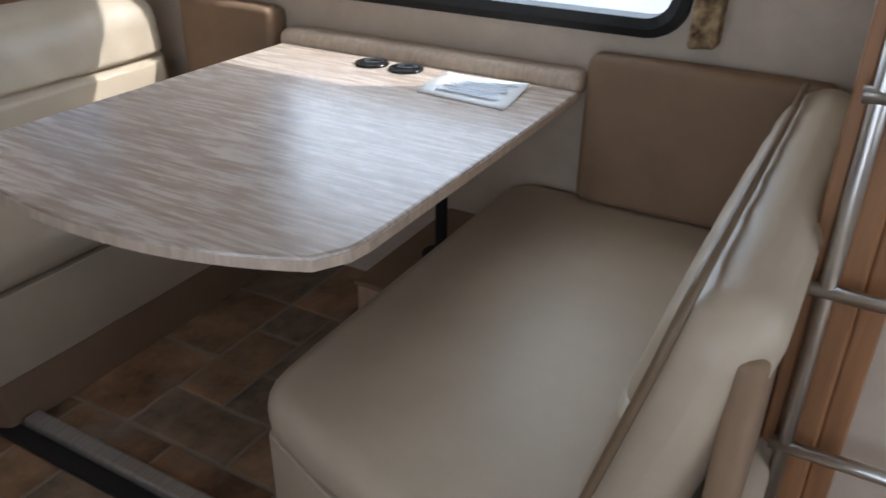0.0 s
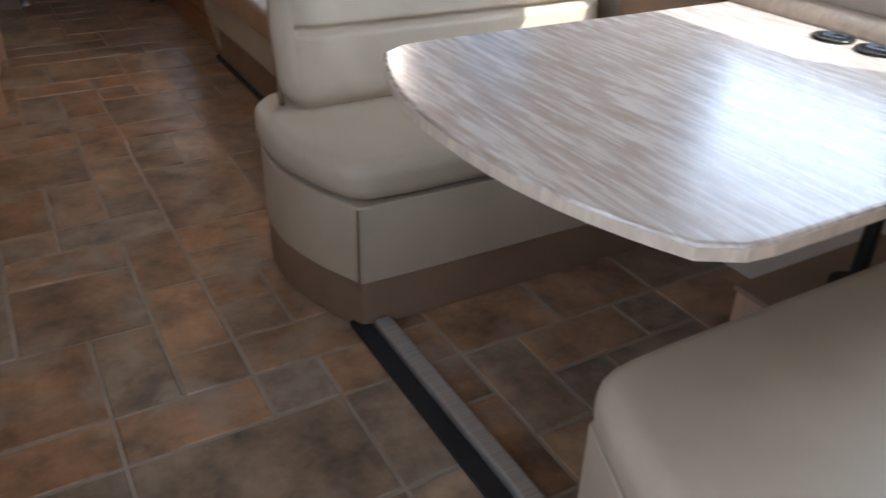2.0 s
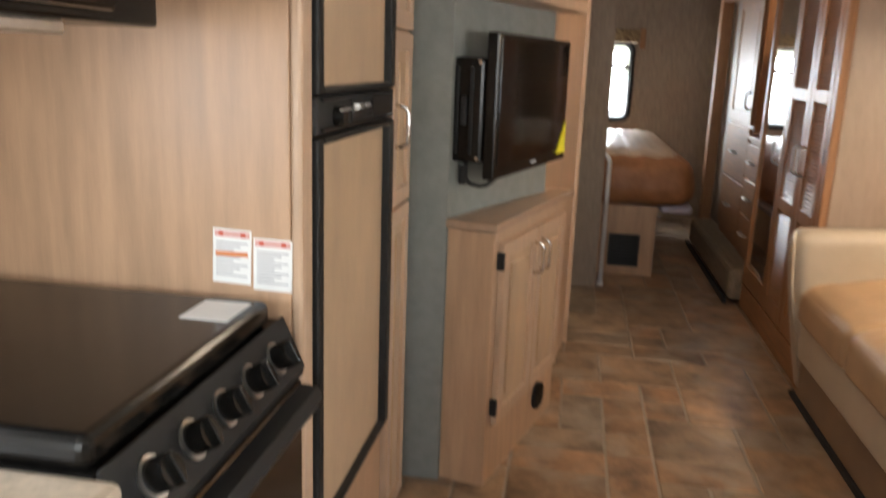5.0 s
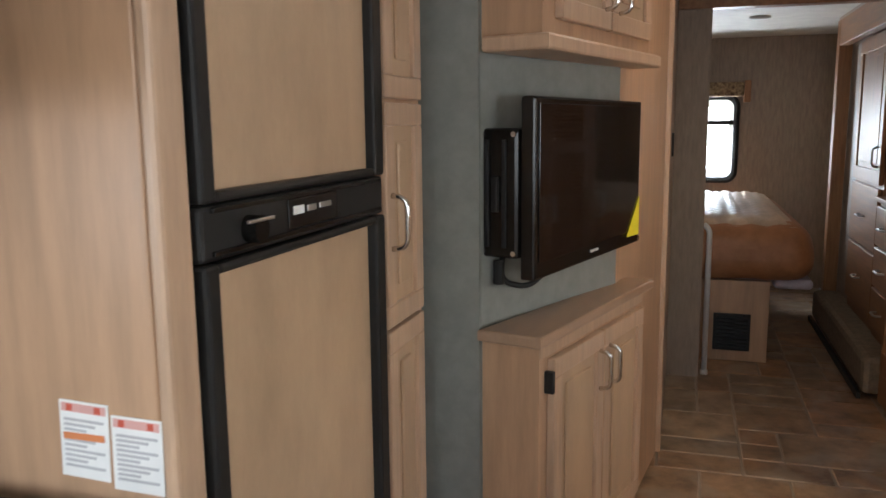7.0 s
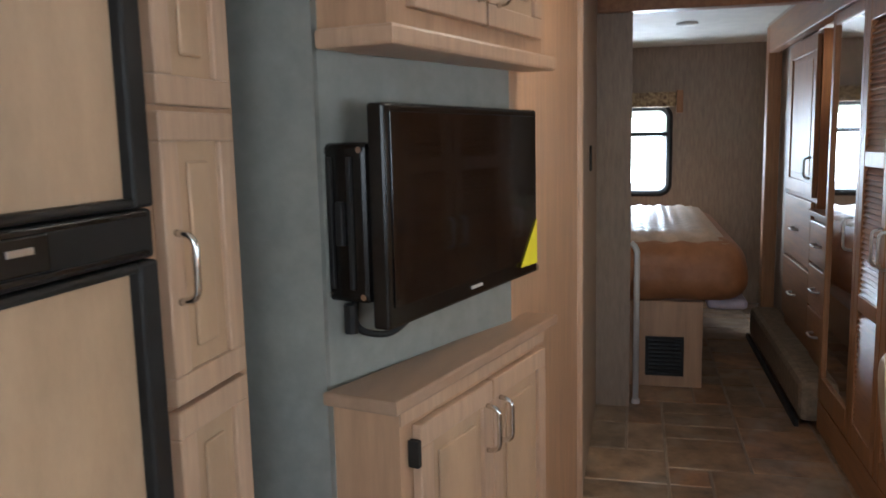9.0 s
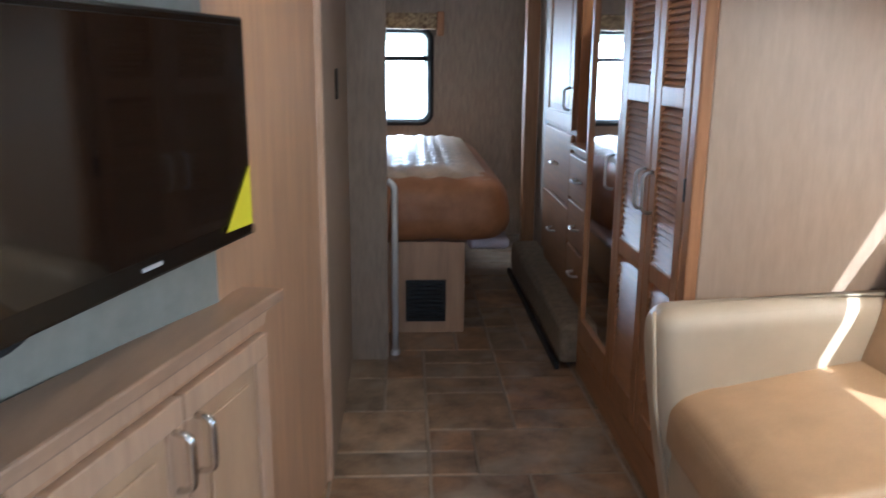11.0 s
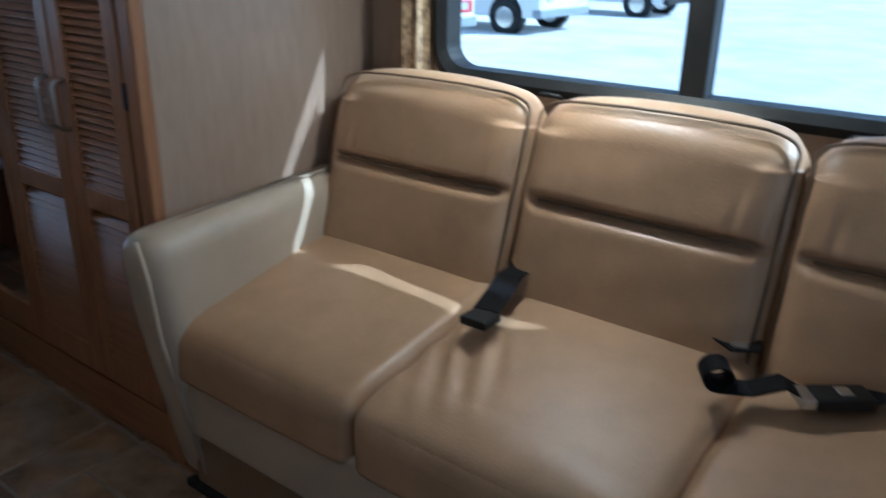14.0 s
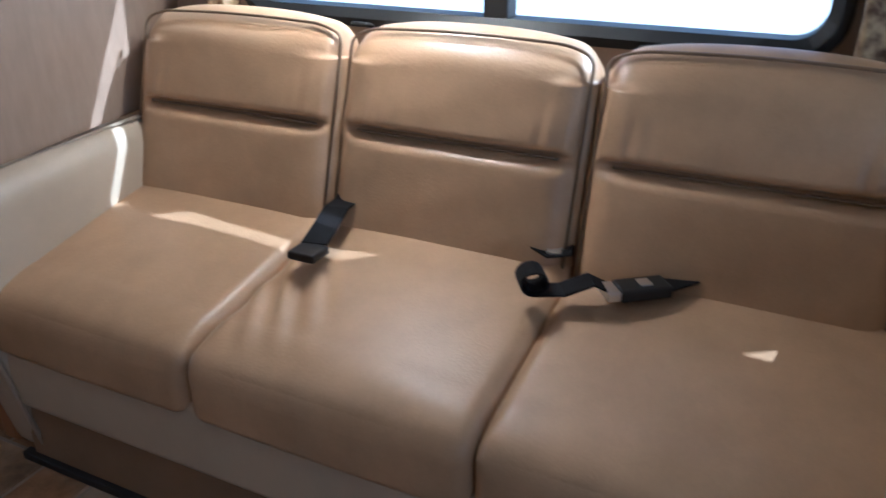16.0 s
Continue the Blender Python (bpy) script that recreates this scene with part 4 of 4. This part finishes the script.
part("button", box(-0.016, 0.008, -0.014, 0.014, 0.012, 0.015, 0.002, m=Matrix.Translation((1.305, 3.205, 0.552)) @ pose(0, 0, 0, 0, 0, 128)), NICKEL, bk, "square metal release button")
part("tongue_plate", box(0.05, 0.075, -0.026, 0.026, -0.008, 0.010, 0.003, m=Matrix.Translation((1.305, 3.205, 0.552)) @ pose(0, 0, 0, 0, 0, 128)), NICKEL, bk)
run = Vector((0.53, -0.85, 0)).normalized()
side_way = (run.y, -run.x, 0)
coil = []
for k in range(22):
    a = -math.pi / 2 - 2 * math.pi * k / 16
    rr = 0.030 - 0.0006 * k
    coil.append(Vector((1.222, 3.388, 0.572)) + run * (rr * math.cos(a)) + Vector((0, 0, rr * 0.85 * math.sin(a))))
belt([(1.278, 3.252, 0.552), (1.262, 3.290, 0.572), (1.252, 3.315, 0.560), (1.245, 3.338, 0.548)] + coil, 0.052, b2, across=side_way)
b3 = thing("lap_belt", (1.42, 3.42, 0.55), "black lap belt tucked in behind the seat", "belt", "lap belts")
belt([(1.42, 3.535, 0.570), (1.40, 3.49, 0.566), (1.39, 3.44, 0.562), (1.37, 3.40, 0.556), (1.38, 3.36, 0.566)], 0.05, b3)
part("tongue_plate", box(1.36, 1.40, 3.375, 3.41, 0.555, 0.563, 0.002), NICKEL, b3)
for strap in (b1, b2, b3):
    strap.location.z += 0.018
struct("slide_seal_sofa", box(SX + 0.02, SX + 0.045, 2.72, 4.53, 0.0, 0.022, 0.004), RUBBER)

# ---- dinette ----
table = thing("dinette_table", (1.1, 1.65, 0), "streaked laminate dinette table with a curved end", "table")
arc = []
for k in range(25):
    u = -1 + 2 * k / 24
    y = 1.6235 - u * 0.4515
    arc.append((0.507 + 0.115 * abs(u) ** 2.2, y))
outline = [(1.585, 1.172), (1.585, 2.075), (0.70, 2.075), (0.655, 2.069)] + arc[1:-1] + [(0.655, 1.178), (0.70, 1.172)]
part("tabletop", prism(outline, 0.721, 0.748, 0.006), LAMINATE, table, "pale streaked laminate top")
part("edge_band", prism([(1.10 + (x - 1.10) * 1.002, 1.6235 + (y - 1.6235) * 1.002) for x, y in outline], 0.724, 0.742, 0.0), LAMINATE_EDGE, table)
part("leg", tube([(1.40, 1.44, 0.3205), (1.40, 1.44, 0.721)], 0.016, 12), BLACK_MATT, table, "thin black table leg")
part("foot_plate", tube([(1.40, 1.44, 0.3105), (1.40, 1.44, 0.3205)], 0.05, 24), BLACK_MATT, table)
for y in (1.725, 1.62):
    ring = bmesh.new()
    R = [(0.045, 0.7485), (0.045, 0.754), (0.036, 0.755), (0.033, 0.749), (0.001, 0.7488)]
    prev = None
    for rr, zz in R:
        cur = [ring.verts.new((1.525 + rr * math.cos(a), y + rr * math.sin(a), zz)) for a in (2 * math.pi * k / 24 for k in range(24))]
        if prev:
            for k in range(24):
                ring.faces.new((prev[k], prev[(k + 1) % 24], cur[(k + 1) % 24], cur[k]))
        prev = cur
    part("cup_holder", ring, BLACK, table, "round black cup holder", soft=True)
sheetm = bmesh.new()
g = []
for i in range(9):
    row = []
    for j in range(7):
        u, v = i / 8, j / 6
        x = 1.355 + 0.19 * u + 0.02 * v
        y = 1.262 + 0.235 * v + 0.02 * u
        row.append(sheetm.verts.new((x, y, 0.7505 + 0.010 * (u * (1 - v)) ** 2 + 0.004 * math.sin(5 * u) * v + 0.02 * max(0, v - 0.8) * u)))
    g.append(row)
for i in range(8):
    for j in range(6):
        sheetm.faces.new((g[i][j], g[i + 1][j], g[i + 1][j + 1], g[i][j + 1]))
leaflet = tagged(part("leaflet", sheetm, PAPER, soft=True), "white printed leaflet lying on the dinette table", "leaflet")
for k in range(7):
    part("print_block", box(1.40 + 0.018 * k, 1.412 + 0.018 * k, 1.30 + 0.01 * (k % 3), 1.46 - 0.02 * (k % 2), 0.7565, 0.7572), PALE_INK, leaflet)
sol = leaflet.modifiers.new("thick", "SOLIDIFY")
sol.thickness = 0.001
ledge = tagged(part("wall_ledge", cushion(1.588, W - 0.001, 1.172, 2.10, 0.721, 0.785, 0.03, 0, 10), LAMINATE_EDGE, soft=True), "padded beige ledge along the wall behind the table", "ledge")


def soften(poly, r, n=5):
    """Round the sharp corners of a closed outline."""
    out = []
    for a, b, c in zip(poly[-1:] + poly[:-1], poly, poly[1:] + poly[:1]):
        a, b, c = Vector(a), Vector(b), Vector(c)
        u, v = a - b, c - b
        if u.length < 1e-6 or v.length < 1e-6 or u.angle(v) > 2.75:
            out.append(tuple(b))
            continue
        p0, p1 = b + u.normalized() * min(r, u.length * 0.45), b + v.normalized() * min(r, v.length * 0.45)
        for k in range(n + 1):
            t = k / n
            out.append(tuple((1 - t) ** 2 * p0 + 2 * t * (1 - t) * b + t * t * p1))
    return out


def bench(name, mirror_y=None, front=2.16, slope=0.10):
    """A leather dinette bench with a rounded aisle end; mirror_y turns it to face the other way."""
    def my(y):
        return y if mirror_y is None else mirror_y - y
    ob = thing(name, (1.1, my(2.4), 0), "beige leather dinette bench with a rounded end", "bench", "dinette benches")

    def outline_(grow):
        p = [(W - 0.005, front - grow), (0.78, front - grow), (0.60 - grow + (2.16 - front) * 0.1, front + 0.005 - grow)]
        for k in range(2, 13):
            a = k / 12
            p.append((0.578 - grow - 0.075 * math.sin(a * math.pi * 0.8) + (2.16 - front) * 0.1 * (1 - a) ** 2, front + 0.04 - grow * 0.5 + (2.68 - front - 0.04) * a))
        p += [(0.575 - grow, 2.725), (0.62, 2.74), (W - 0.005, 2.74)]
        return [(x, my(y)) for x, y in p]

    def block(nm, grow, z0, z1, bev, material, label="", seg=3):
        poly = outline_(grow)
        if mirror_y is not None:
            poly = poly[::-1]
        bm = prism(soften(poly, 0.10 if bev > 0.02 else 0.012), z0, z1, bev, seg=seg)
        return part(nm, bm, material, ob, label, soft=False)
    block("base", 0.0, 0.0, 0.135, 0.002, KICK, "brown vinyl bench base")
    block("side_panel", 0.006, 0.137, 0.348, 0.004, LEATHER)
    s = block("seat_cushion", 0.016, 0.352, 0.456, 0.042, LEATHER, "beige leather seat cushion", 6)
    for f in s.data.polygons:
        f.use_smooth = True
    part("seam", tube([(0.585, my(2.152), 0.13), (0.585, my(2.152), 0.348)], 0.003, 6), PIPING, ob)

    def lean(x, y, z):
        yy = y
        front = y < 2.62
        if front:
            k = math.exp(-((z - 0.660) / 0.009) ** 2)
            yy += 0.030 * k * (x > 0.605)
            k2 = math.exp(-((z - 0.46) / 0.02) ** 2)
            yy += 0.01 * k2
            yy += 0.002 * math.sin(x * 43 + z * 21)
        yy += slope * (z - 0.45)
        return x, my(yy), z
    bm = cushion(0.575, 1.585, 2.50, 2.69 if mirror_y is None else 2.635, 0.435, 0.853, 0.09, 0.014, 44, lean)
    if mirror_y is not None:
        bmesh.ops.reverse_faces(bm, faces=bm.faces[:])
    back = part("backrest", bm, LEATHER, ob, "beige leather backrest with a stitched fold", soft=True)
    loop = []
    py = 2.60 if mirror_y is None else 2.515
    for k in range(31):
        a = k / 30
        if a < 0.3:
            loop.append((0.572, my(py + slope * (a / 0.3 * 0.33)), 0.45 + a / 0.3 * 0.318))
        elif a < 0.4:
            q = (a - 0.3) / 0.1 * math.pi / 2
            loop.append((0.572 + 0.088 * (1 - math.cos(q)), my(py + slope * (0.33 + 0.08 * math.sin(q))), 0.768 + 0.089 * math.sin(q)))
        else:
            loop.append((0.66 + 0.86 * (a - 0.4) / 0.6, my(py + slope * 0.41), 0.857))
    part("piping", tube(loop, 0.0075, 6), PIPING, back, "brown piping", soft=True)
    return ob


bench("dinette_bench")
near = bench("dinette_bench", 3.295, 1.945, 0.25)
part("back_shell", cushion(0.575, W - 0.012, 0.584, 0.622, 0.0, 0.80, 0.015, 0, 12), SUEDE, near, "brown fabric shell behind the backrest", soft=True)
for y0, y1 in ((0.62, 1.165), (2.13, 2.50)):
    tagged(part("wall_pad", cushion(1.60, W - 0.002, y0, y1, 0.46, 0.832, 0.022, 0.004, 10), SUEDE, soft=True), "brown padded panel on the wall beside the bench", "wall pad", "wall pads")
wbox = tagged(part("wheel_box", box(1.19, W - 0.002, 1.28, 1.56, 0.0, 0.296, 0.004), MAPLE_EDGE), "low boxed cover with a brown top under the table", "box cover")
part("lid", box(1.184, W - 0.002, 1.274, 1.566, 0.297, 0.310, 0.004), KICK, wbox, "brown vinyl top")
strip = tagged(part("floor_strip", box(0.622, 0.668, 0.90, 2.155, 0.0, 0.030, 0.008), ALU), "metal edge strip on the floor of the slide", "floor strip")
part("rubber_seal", box(0.575, 0.6215, 0.85, 2.20, -0.002, 0.012, 0.003), RUBBER, strip, "black rubber seal")
# ladder and wood-framed cabinet behind the near bench
cabinet_f = thing("cab_cabinet", (1.3, 0.2, 0), "wood-framed cabinet with a beige side panel beside the dinette", "cabinet")
part("body", box(0.94, W - 0.002, -0.30, 0.580, 0, CEIL), WALL_WARM, cabinet_f)
part("stile", box(0.912, 0.9395, 0.562, 0.582, 0, CEIL, 0.003), CHERRY, cabinet_f)
part("stile", box(0.905, 0.9395, 0.504, 0.560, 0, CEIL, 0.006), CHERRY, cabinet_f)
part("stile", box(0.915, 0.9395, 0.469, 0.503, 0, CEIL, 0.004), CHERRY, cabinet_f)
lad = thing("bunk_ladder", (0.87, 0.40, 0), "grey metal bunk ladder hung against a wood-framed cabinet", "ladder")
for y in (0.549, 0.200):
    part("rail", tube([(0.875, y, 0.02), (0.880, y, 1.75)], 0.012, 10), NICKEL, lad, soft=True)
for k in range(6):
    part("rung", tube([(0.874, 0.185, 0.211 + 0.271 * k), (0.874, 0.570, 0.211 + 0.271 * k)], 0.011, 10), NICKEL, lad, soft=True)

# ---- outside ----
struct("ground", box(-300, 300, -300, 300, -0.95, -0.85), LOT)


def vehicle(name, x0, yf, length, height, width, hood, stripe, label):
    """A parked vehicle whose nose points to -y: its side wall at x0, its front at yf."""
    g = -0.85
    ob = thing(name, (x0 + width / 2, yf + length / 2, g), label, "vehicle", "parked vehicles")
    x1, y1 = x0 + width, yf + length
    if hood:
        prof = [(y1, 0.42), (yf + 0.1, 0.42), (yf, 0.62), (yf + 0.06, 1.02), (yf + hood * 0.55, 1.22), (yf + hood, 1.95), (yf + hood * 0.4, 2.15), (yf + hood * 0.45, height - 0.2), (yf + hood * 0.8, height), (y1, height)]
    else:
        prof = [(y1, 0.40), (yf + 0.15, 0.40), (yf, 0.55), (yf + 0.02, 1.3), (yf + 0.22, height - 0.3), (yf + 0.5, height), (y1, height)]
    b = prism(prof, x0, x1, 0.04, axis="x")
    for v in b.verts:
        v.co.z += g
    body = part("body", b, RV_WHITE, ob)
    if not hood:
        part("windshield", prism([(yf - 0.01, 1.42 + g), (yf + 0.17, height - 0.4 + g), (yf + 0.22, height - 0.4 + g), (yf + 0.06, 1.42 + g)], x0 + 0.12, x1 - 0.12, axis="x"), RV_GLASS, body)
        part("bumper", box(x0 - 0.02, x1 + 0.02, yf - 0.06, yf + 0.2, 0.42 + g, 0.62 + g, 0.03), RV_GREY, body)
        part("front_band", box(x0 + 0.1, x1 - 0.1, yf - 0.012, yf + 0.1, 0.72 + g, 0.98 + g, 0.01), stripe, body)
        for x in (x0 + 0.25, x1 - 0.6):
            part("headlight", box(x, x + 0.35, yf - 0.02, yf + 0.05, 0.78 + g, 0.95 + g, 0.02), CHROME, body)
        part("mirror_arm", box(x0 - 0.30, x0 - 0.08, yf + 0.05, yf + 0.2, 1.55 + g, 1.95 + g, 0.04), RV_WHITE, body)
        part("side_stripe", prism([(yf + 0.1, 1.15 + g), (yf + 0.1, 1.30 + g), (yf + 1.9, 1.75 + g), (yf + 1.9, 1.60 + g)], x0 - 0.006, x0 + 0.01, axis="x"), RV_GREY, body)
        part("bay_vent", box(x0 - 0.012, x0 + 0.02, yf + 1.0, yf + 1.6, 1.02 + g, 1.32 + g, 0.01), RV_GLASS, body)
        part("cab_window", box(x0 - 0.012, x0 + 0.02, yf + 0.45, yf + 1.55, 1.62 + g, 2.35 + g, 0.03), RV_GLASS, body)
    else:
        part("cab_window", prism([(yf + hood * 0.72, 1.32 + g), (yf + hood * 0.98, 1.85 + g), (yf + hood + 0.75, 1.85 + g), (yf + hood + 0.75, 1.32 + g)], x0 - 0.012, x0 + 0.02, axis="x"), RV_GLASS, body)
        part("mirror_arm", box(x0 - 0.25, x0 - 0.02, yf + hood * 0.85, yf + hood * 0.95, 1.35 + g, 1.65 + g, 0.03), BLACK_MATT, body)
        part("bumper", box(x0, x1, yf - 0.08, yf + 0.1, 0.42 + g, 0.60 + g, 0.03), BLACK_MATT, body)
    for k in range(2):
        part("side_window", box(x0 - 0.012, x0 + 0.02, yf + 3.2 + 1.8 * k, yf + 4.2 + 1.8 * k, 1.6 + g, 2.3 + g, 0.03), RV_GLASS, body)
    for y in (yf + (1.0 if not hood else 0.95), yf + length * 0.72):
        for x in (x0 - 0.01, x1 - 0.25):
            part("wheel_arch", tube([(x - 0.002, y, 0.44 + g), (x + 0.24, y, 0.44 + g)], 0.50, 24), BLACK_MATT, ob)
            w_ = part("wheel", tube([(x - 0.03, y, 0.40 + g), (x + 0.22, y, 0.40 + g)], 0.40, 24), TYRE, ob)
            part("rim", tube([(x - 0.05, y, 0.40 + g), (x - 0.03, y, 0.40 + g)], 0.26, 18), CHROME, w_)
    return ob


vehicle("motorhome", 12.5, 13.6, 8.5, 3.3, 2.45, 0, RV_RED, "white motorhome with a red band across its front")
vehicle("motorhome", 17.6, 13.5, 9.0, 3.4, 2.5, 0, RV_WHITE, "white motorhome with a grey slanting side stripe")
vehicle("camper_van", 25.0, 13.3, 7.0, 3.1, 2.2, 1.9, RV_GREY, "white cab-over camper van parked on the lot")

# ---- sky light and fill in the openings ----
window_lamp("sky_dinette", W + 0.12, 1.65, 1.22, (0, 1.65, 0.9), 1.2, 0.58, 6.8)
window_lamp("sky_rear", 0.11, REAR + 0.12, 1.15, (0.11, 6, 0.8), 0.5, 0.5, 8)
window_lamp("sky_front", 0.3, FRONT - 0.12, 1.30, (0.0, 3, 0.9), 2.3, 0.85, 13.2)
# added fill through the unseen left openings, for the sofa backs and dinette
window_lamp("fill_kitchen", LFT - 0.12, 1.42, 1.24, (1.5, 3.2, 0.7), 0.70, 0.48, 5.6)
window_lamp("fill_door", LFT - 0.12, 0.55, 1.0, (2, 1.0, 0.7), 0.75, 1.4, 6.5)

# ---- ceiling lamps ----
GLOW = bpy.data.materials.new("lamp_glow")
GLOW.use_nodes = True
gp = GLOW.node_tree.nodes["Principled BSDF"]
gp.inputs["Base Color"].default_value = (0.9, 0.85, 0.75, 1)
gp.inputs["Emission Color"].default_value = (1.0, 0.80, 0.58, 1)
gp.inputs["Emission Strength"].default_value = 37
GLOW_AISLE = GLOW.copy()
GLOW_AISLE.node_tree.nodes["Principled BSDF"].inputs["Emission Strength"].default_value = 68
for x, y in ((0.45, 7.2), (1.25, 6.01), (0.35, 4.35)):
    z = CEIL if x < 1 else 1.74
    cl = thing("ceiling_light", (x, y, z), "small round ceiling light, switched on" if y < 7 else "small round ceiling light, switched off", "ceiling light", "ceiling lights")
    part("ring", tube([(x, y, z), (x, y, z - 0.012)], 0.062, 24), NICKEL, cl)
    part("lens", tube([(x, y, z - 0.0125), (x, y, z - 0.018)], 0.048, 24), (GLOW if y > 5 else GLOW_AISLE) if y < 7 else PAPER, cl, "frosted lens")

GLOW_BRIGHT = GLOW.copy()
GLOW_BRIGHT.node_tree.nodes["Principled BSDF"].inputs["Emission Strength"].default_value = 210
for y in (3.855,):
    pl = thing("puck_light", (1.48, y, 1.435), "round light under the overhead cabinet, switched on", "light")
    part("ring", tube([(1.48, y, 1.448), (1.48, y, 1.434)], 0.062, 24), NICKEL, pl)
    part("lens", tube([(1.48, y, 1.4335), (1.48, y, 1.428)], 0.05, 24), GLOW_BRIGHT, pl, "glowing frosted lens")

# ---- floor tiles ----
G = 0.1565
GX, GY = -0.173, 2.745
i0, i1 = int(math.floor((-0.56 - GX) / G)), int(math.ceil((1.70 - GX) / G))
j0, j1 = int(math.floor((0.3 - GY) / G)), int(math.ceil((REAR - GY) / G))
used = set()
rng = random.Random(11)
tile_meshes = {}
floor_ob = bpy.data.objects["floor"]


def tile_mesh(w, h):
    if (w, h) not in tile_meshes:
        me = bpy.data.meshes.new("floor_tile")
        bm = bmesh.new()
        a, b, e, s = w * G - 0.005, h * G - 0.005, 0.004, 0.003
        lo = [bm.verts.new(v) for v in ((0.0025, 0.0025, -0.0035), (a, 0.0025, -0.0035), (a, b, -0.0035), (0.0025, b, -0.0035))]
        hi = [bm.verts.new(v) for v in ((0.0025 + e, 0.0025 + e, 0.0), (a - e, 0.0025 + e, 0.0), (a - e, b - e, 0.0), (0.0025 + e, b - e, 0.0))]
        for k in range(4):
            bm.faces.new((lo[k], lo[(k + 1) % 4], hi[(k + 1) % 4], hi[k]))
        bm.faces.new(hi)
        bm.to_mesh(me)
        bm.free()
        me.materials.append(TILE)
        tile_meshes[(w, h)] = me
    return tile_meshes[(w, h)]


LAYOUT = "-2 0 2 2, 0 0 2 1, 0 1 1 1, 1 1 2 1, -1 2 2 2, -2 2 1 1, -2 3 1 2, -1 4 1 2, 0 4 2 2, 1 2 1 2, 2 3 1 2, 2 2 1 1, 3 1 2 3, 2 5 1 2, 0 6 2 1, 3 7 2 2, 3 4 1 1, 1 8 1 2, 0 -2 2 2, -1 -4 2 2, 1 -4 1 2, 3 -4 2 1, 3 -3 1 1, 2 -3 1 2, 2 -4 1 1, 1 -5 2 1, -1 -2 1 2, 2 -1 1 2"


def lay(i, j, w, h):
    used.update((i + a, j + b) for a in range(w) for b in range(h))
    t_ = new("tile", tile_mesh(w, h))
    t_.location = (GX + i * G, GY + j * G, 0)
    t_.parent = floor_ob


for spec_ in LAYOUT.split(", "):
    lay(*[int(v) for v in spec_.split()])
for j in range(j0, j1):
    for i in range(i0, i1):
        if (i, j) in used:
            continue
        opts = [(2, 2), (2, 1), (1, 2), (1, 1), (3, 2), (2, 1), (2, 2)]
        rng.shuffle(opts)
        opts.append((1, 1))
        for w, h in opts:
            cells = [(i + a, j + b) for a in range(w) for b in range(h)]
            if all(c not in used and c[0] < i1 and c[1] < j1 for c in cells):
                lay(i, j, w, h)
                break
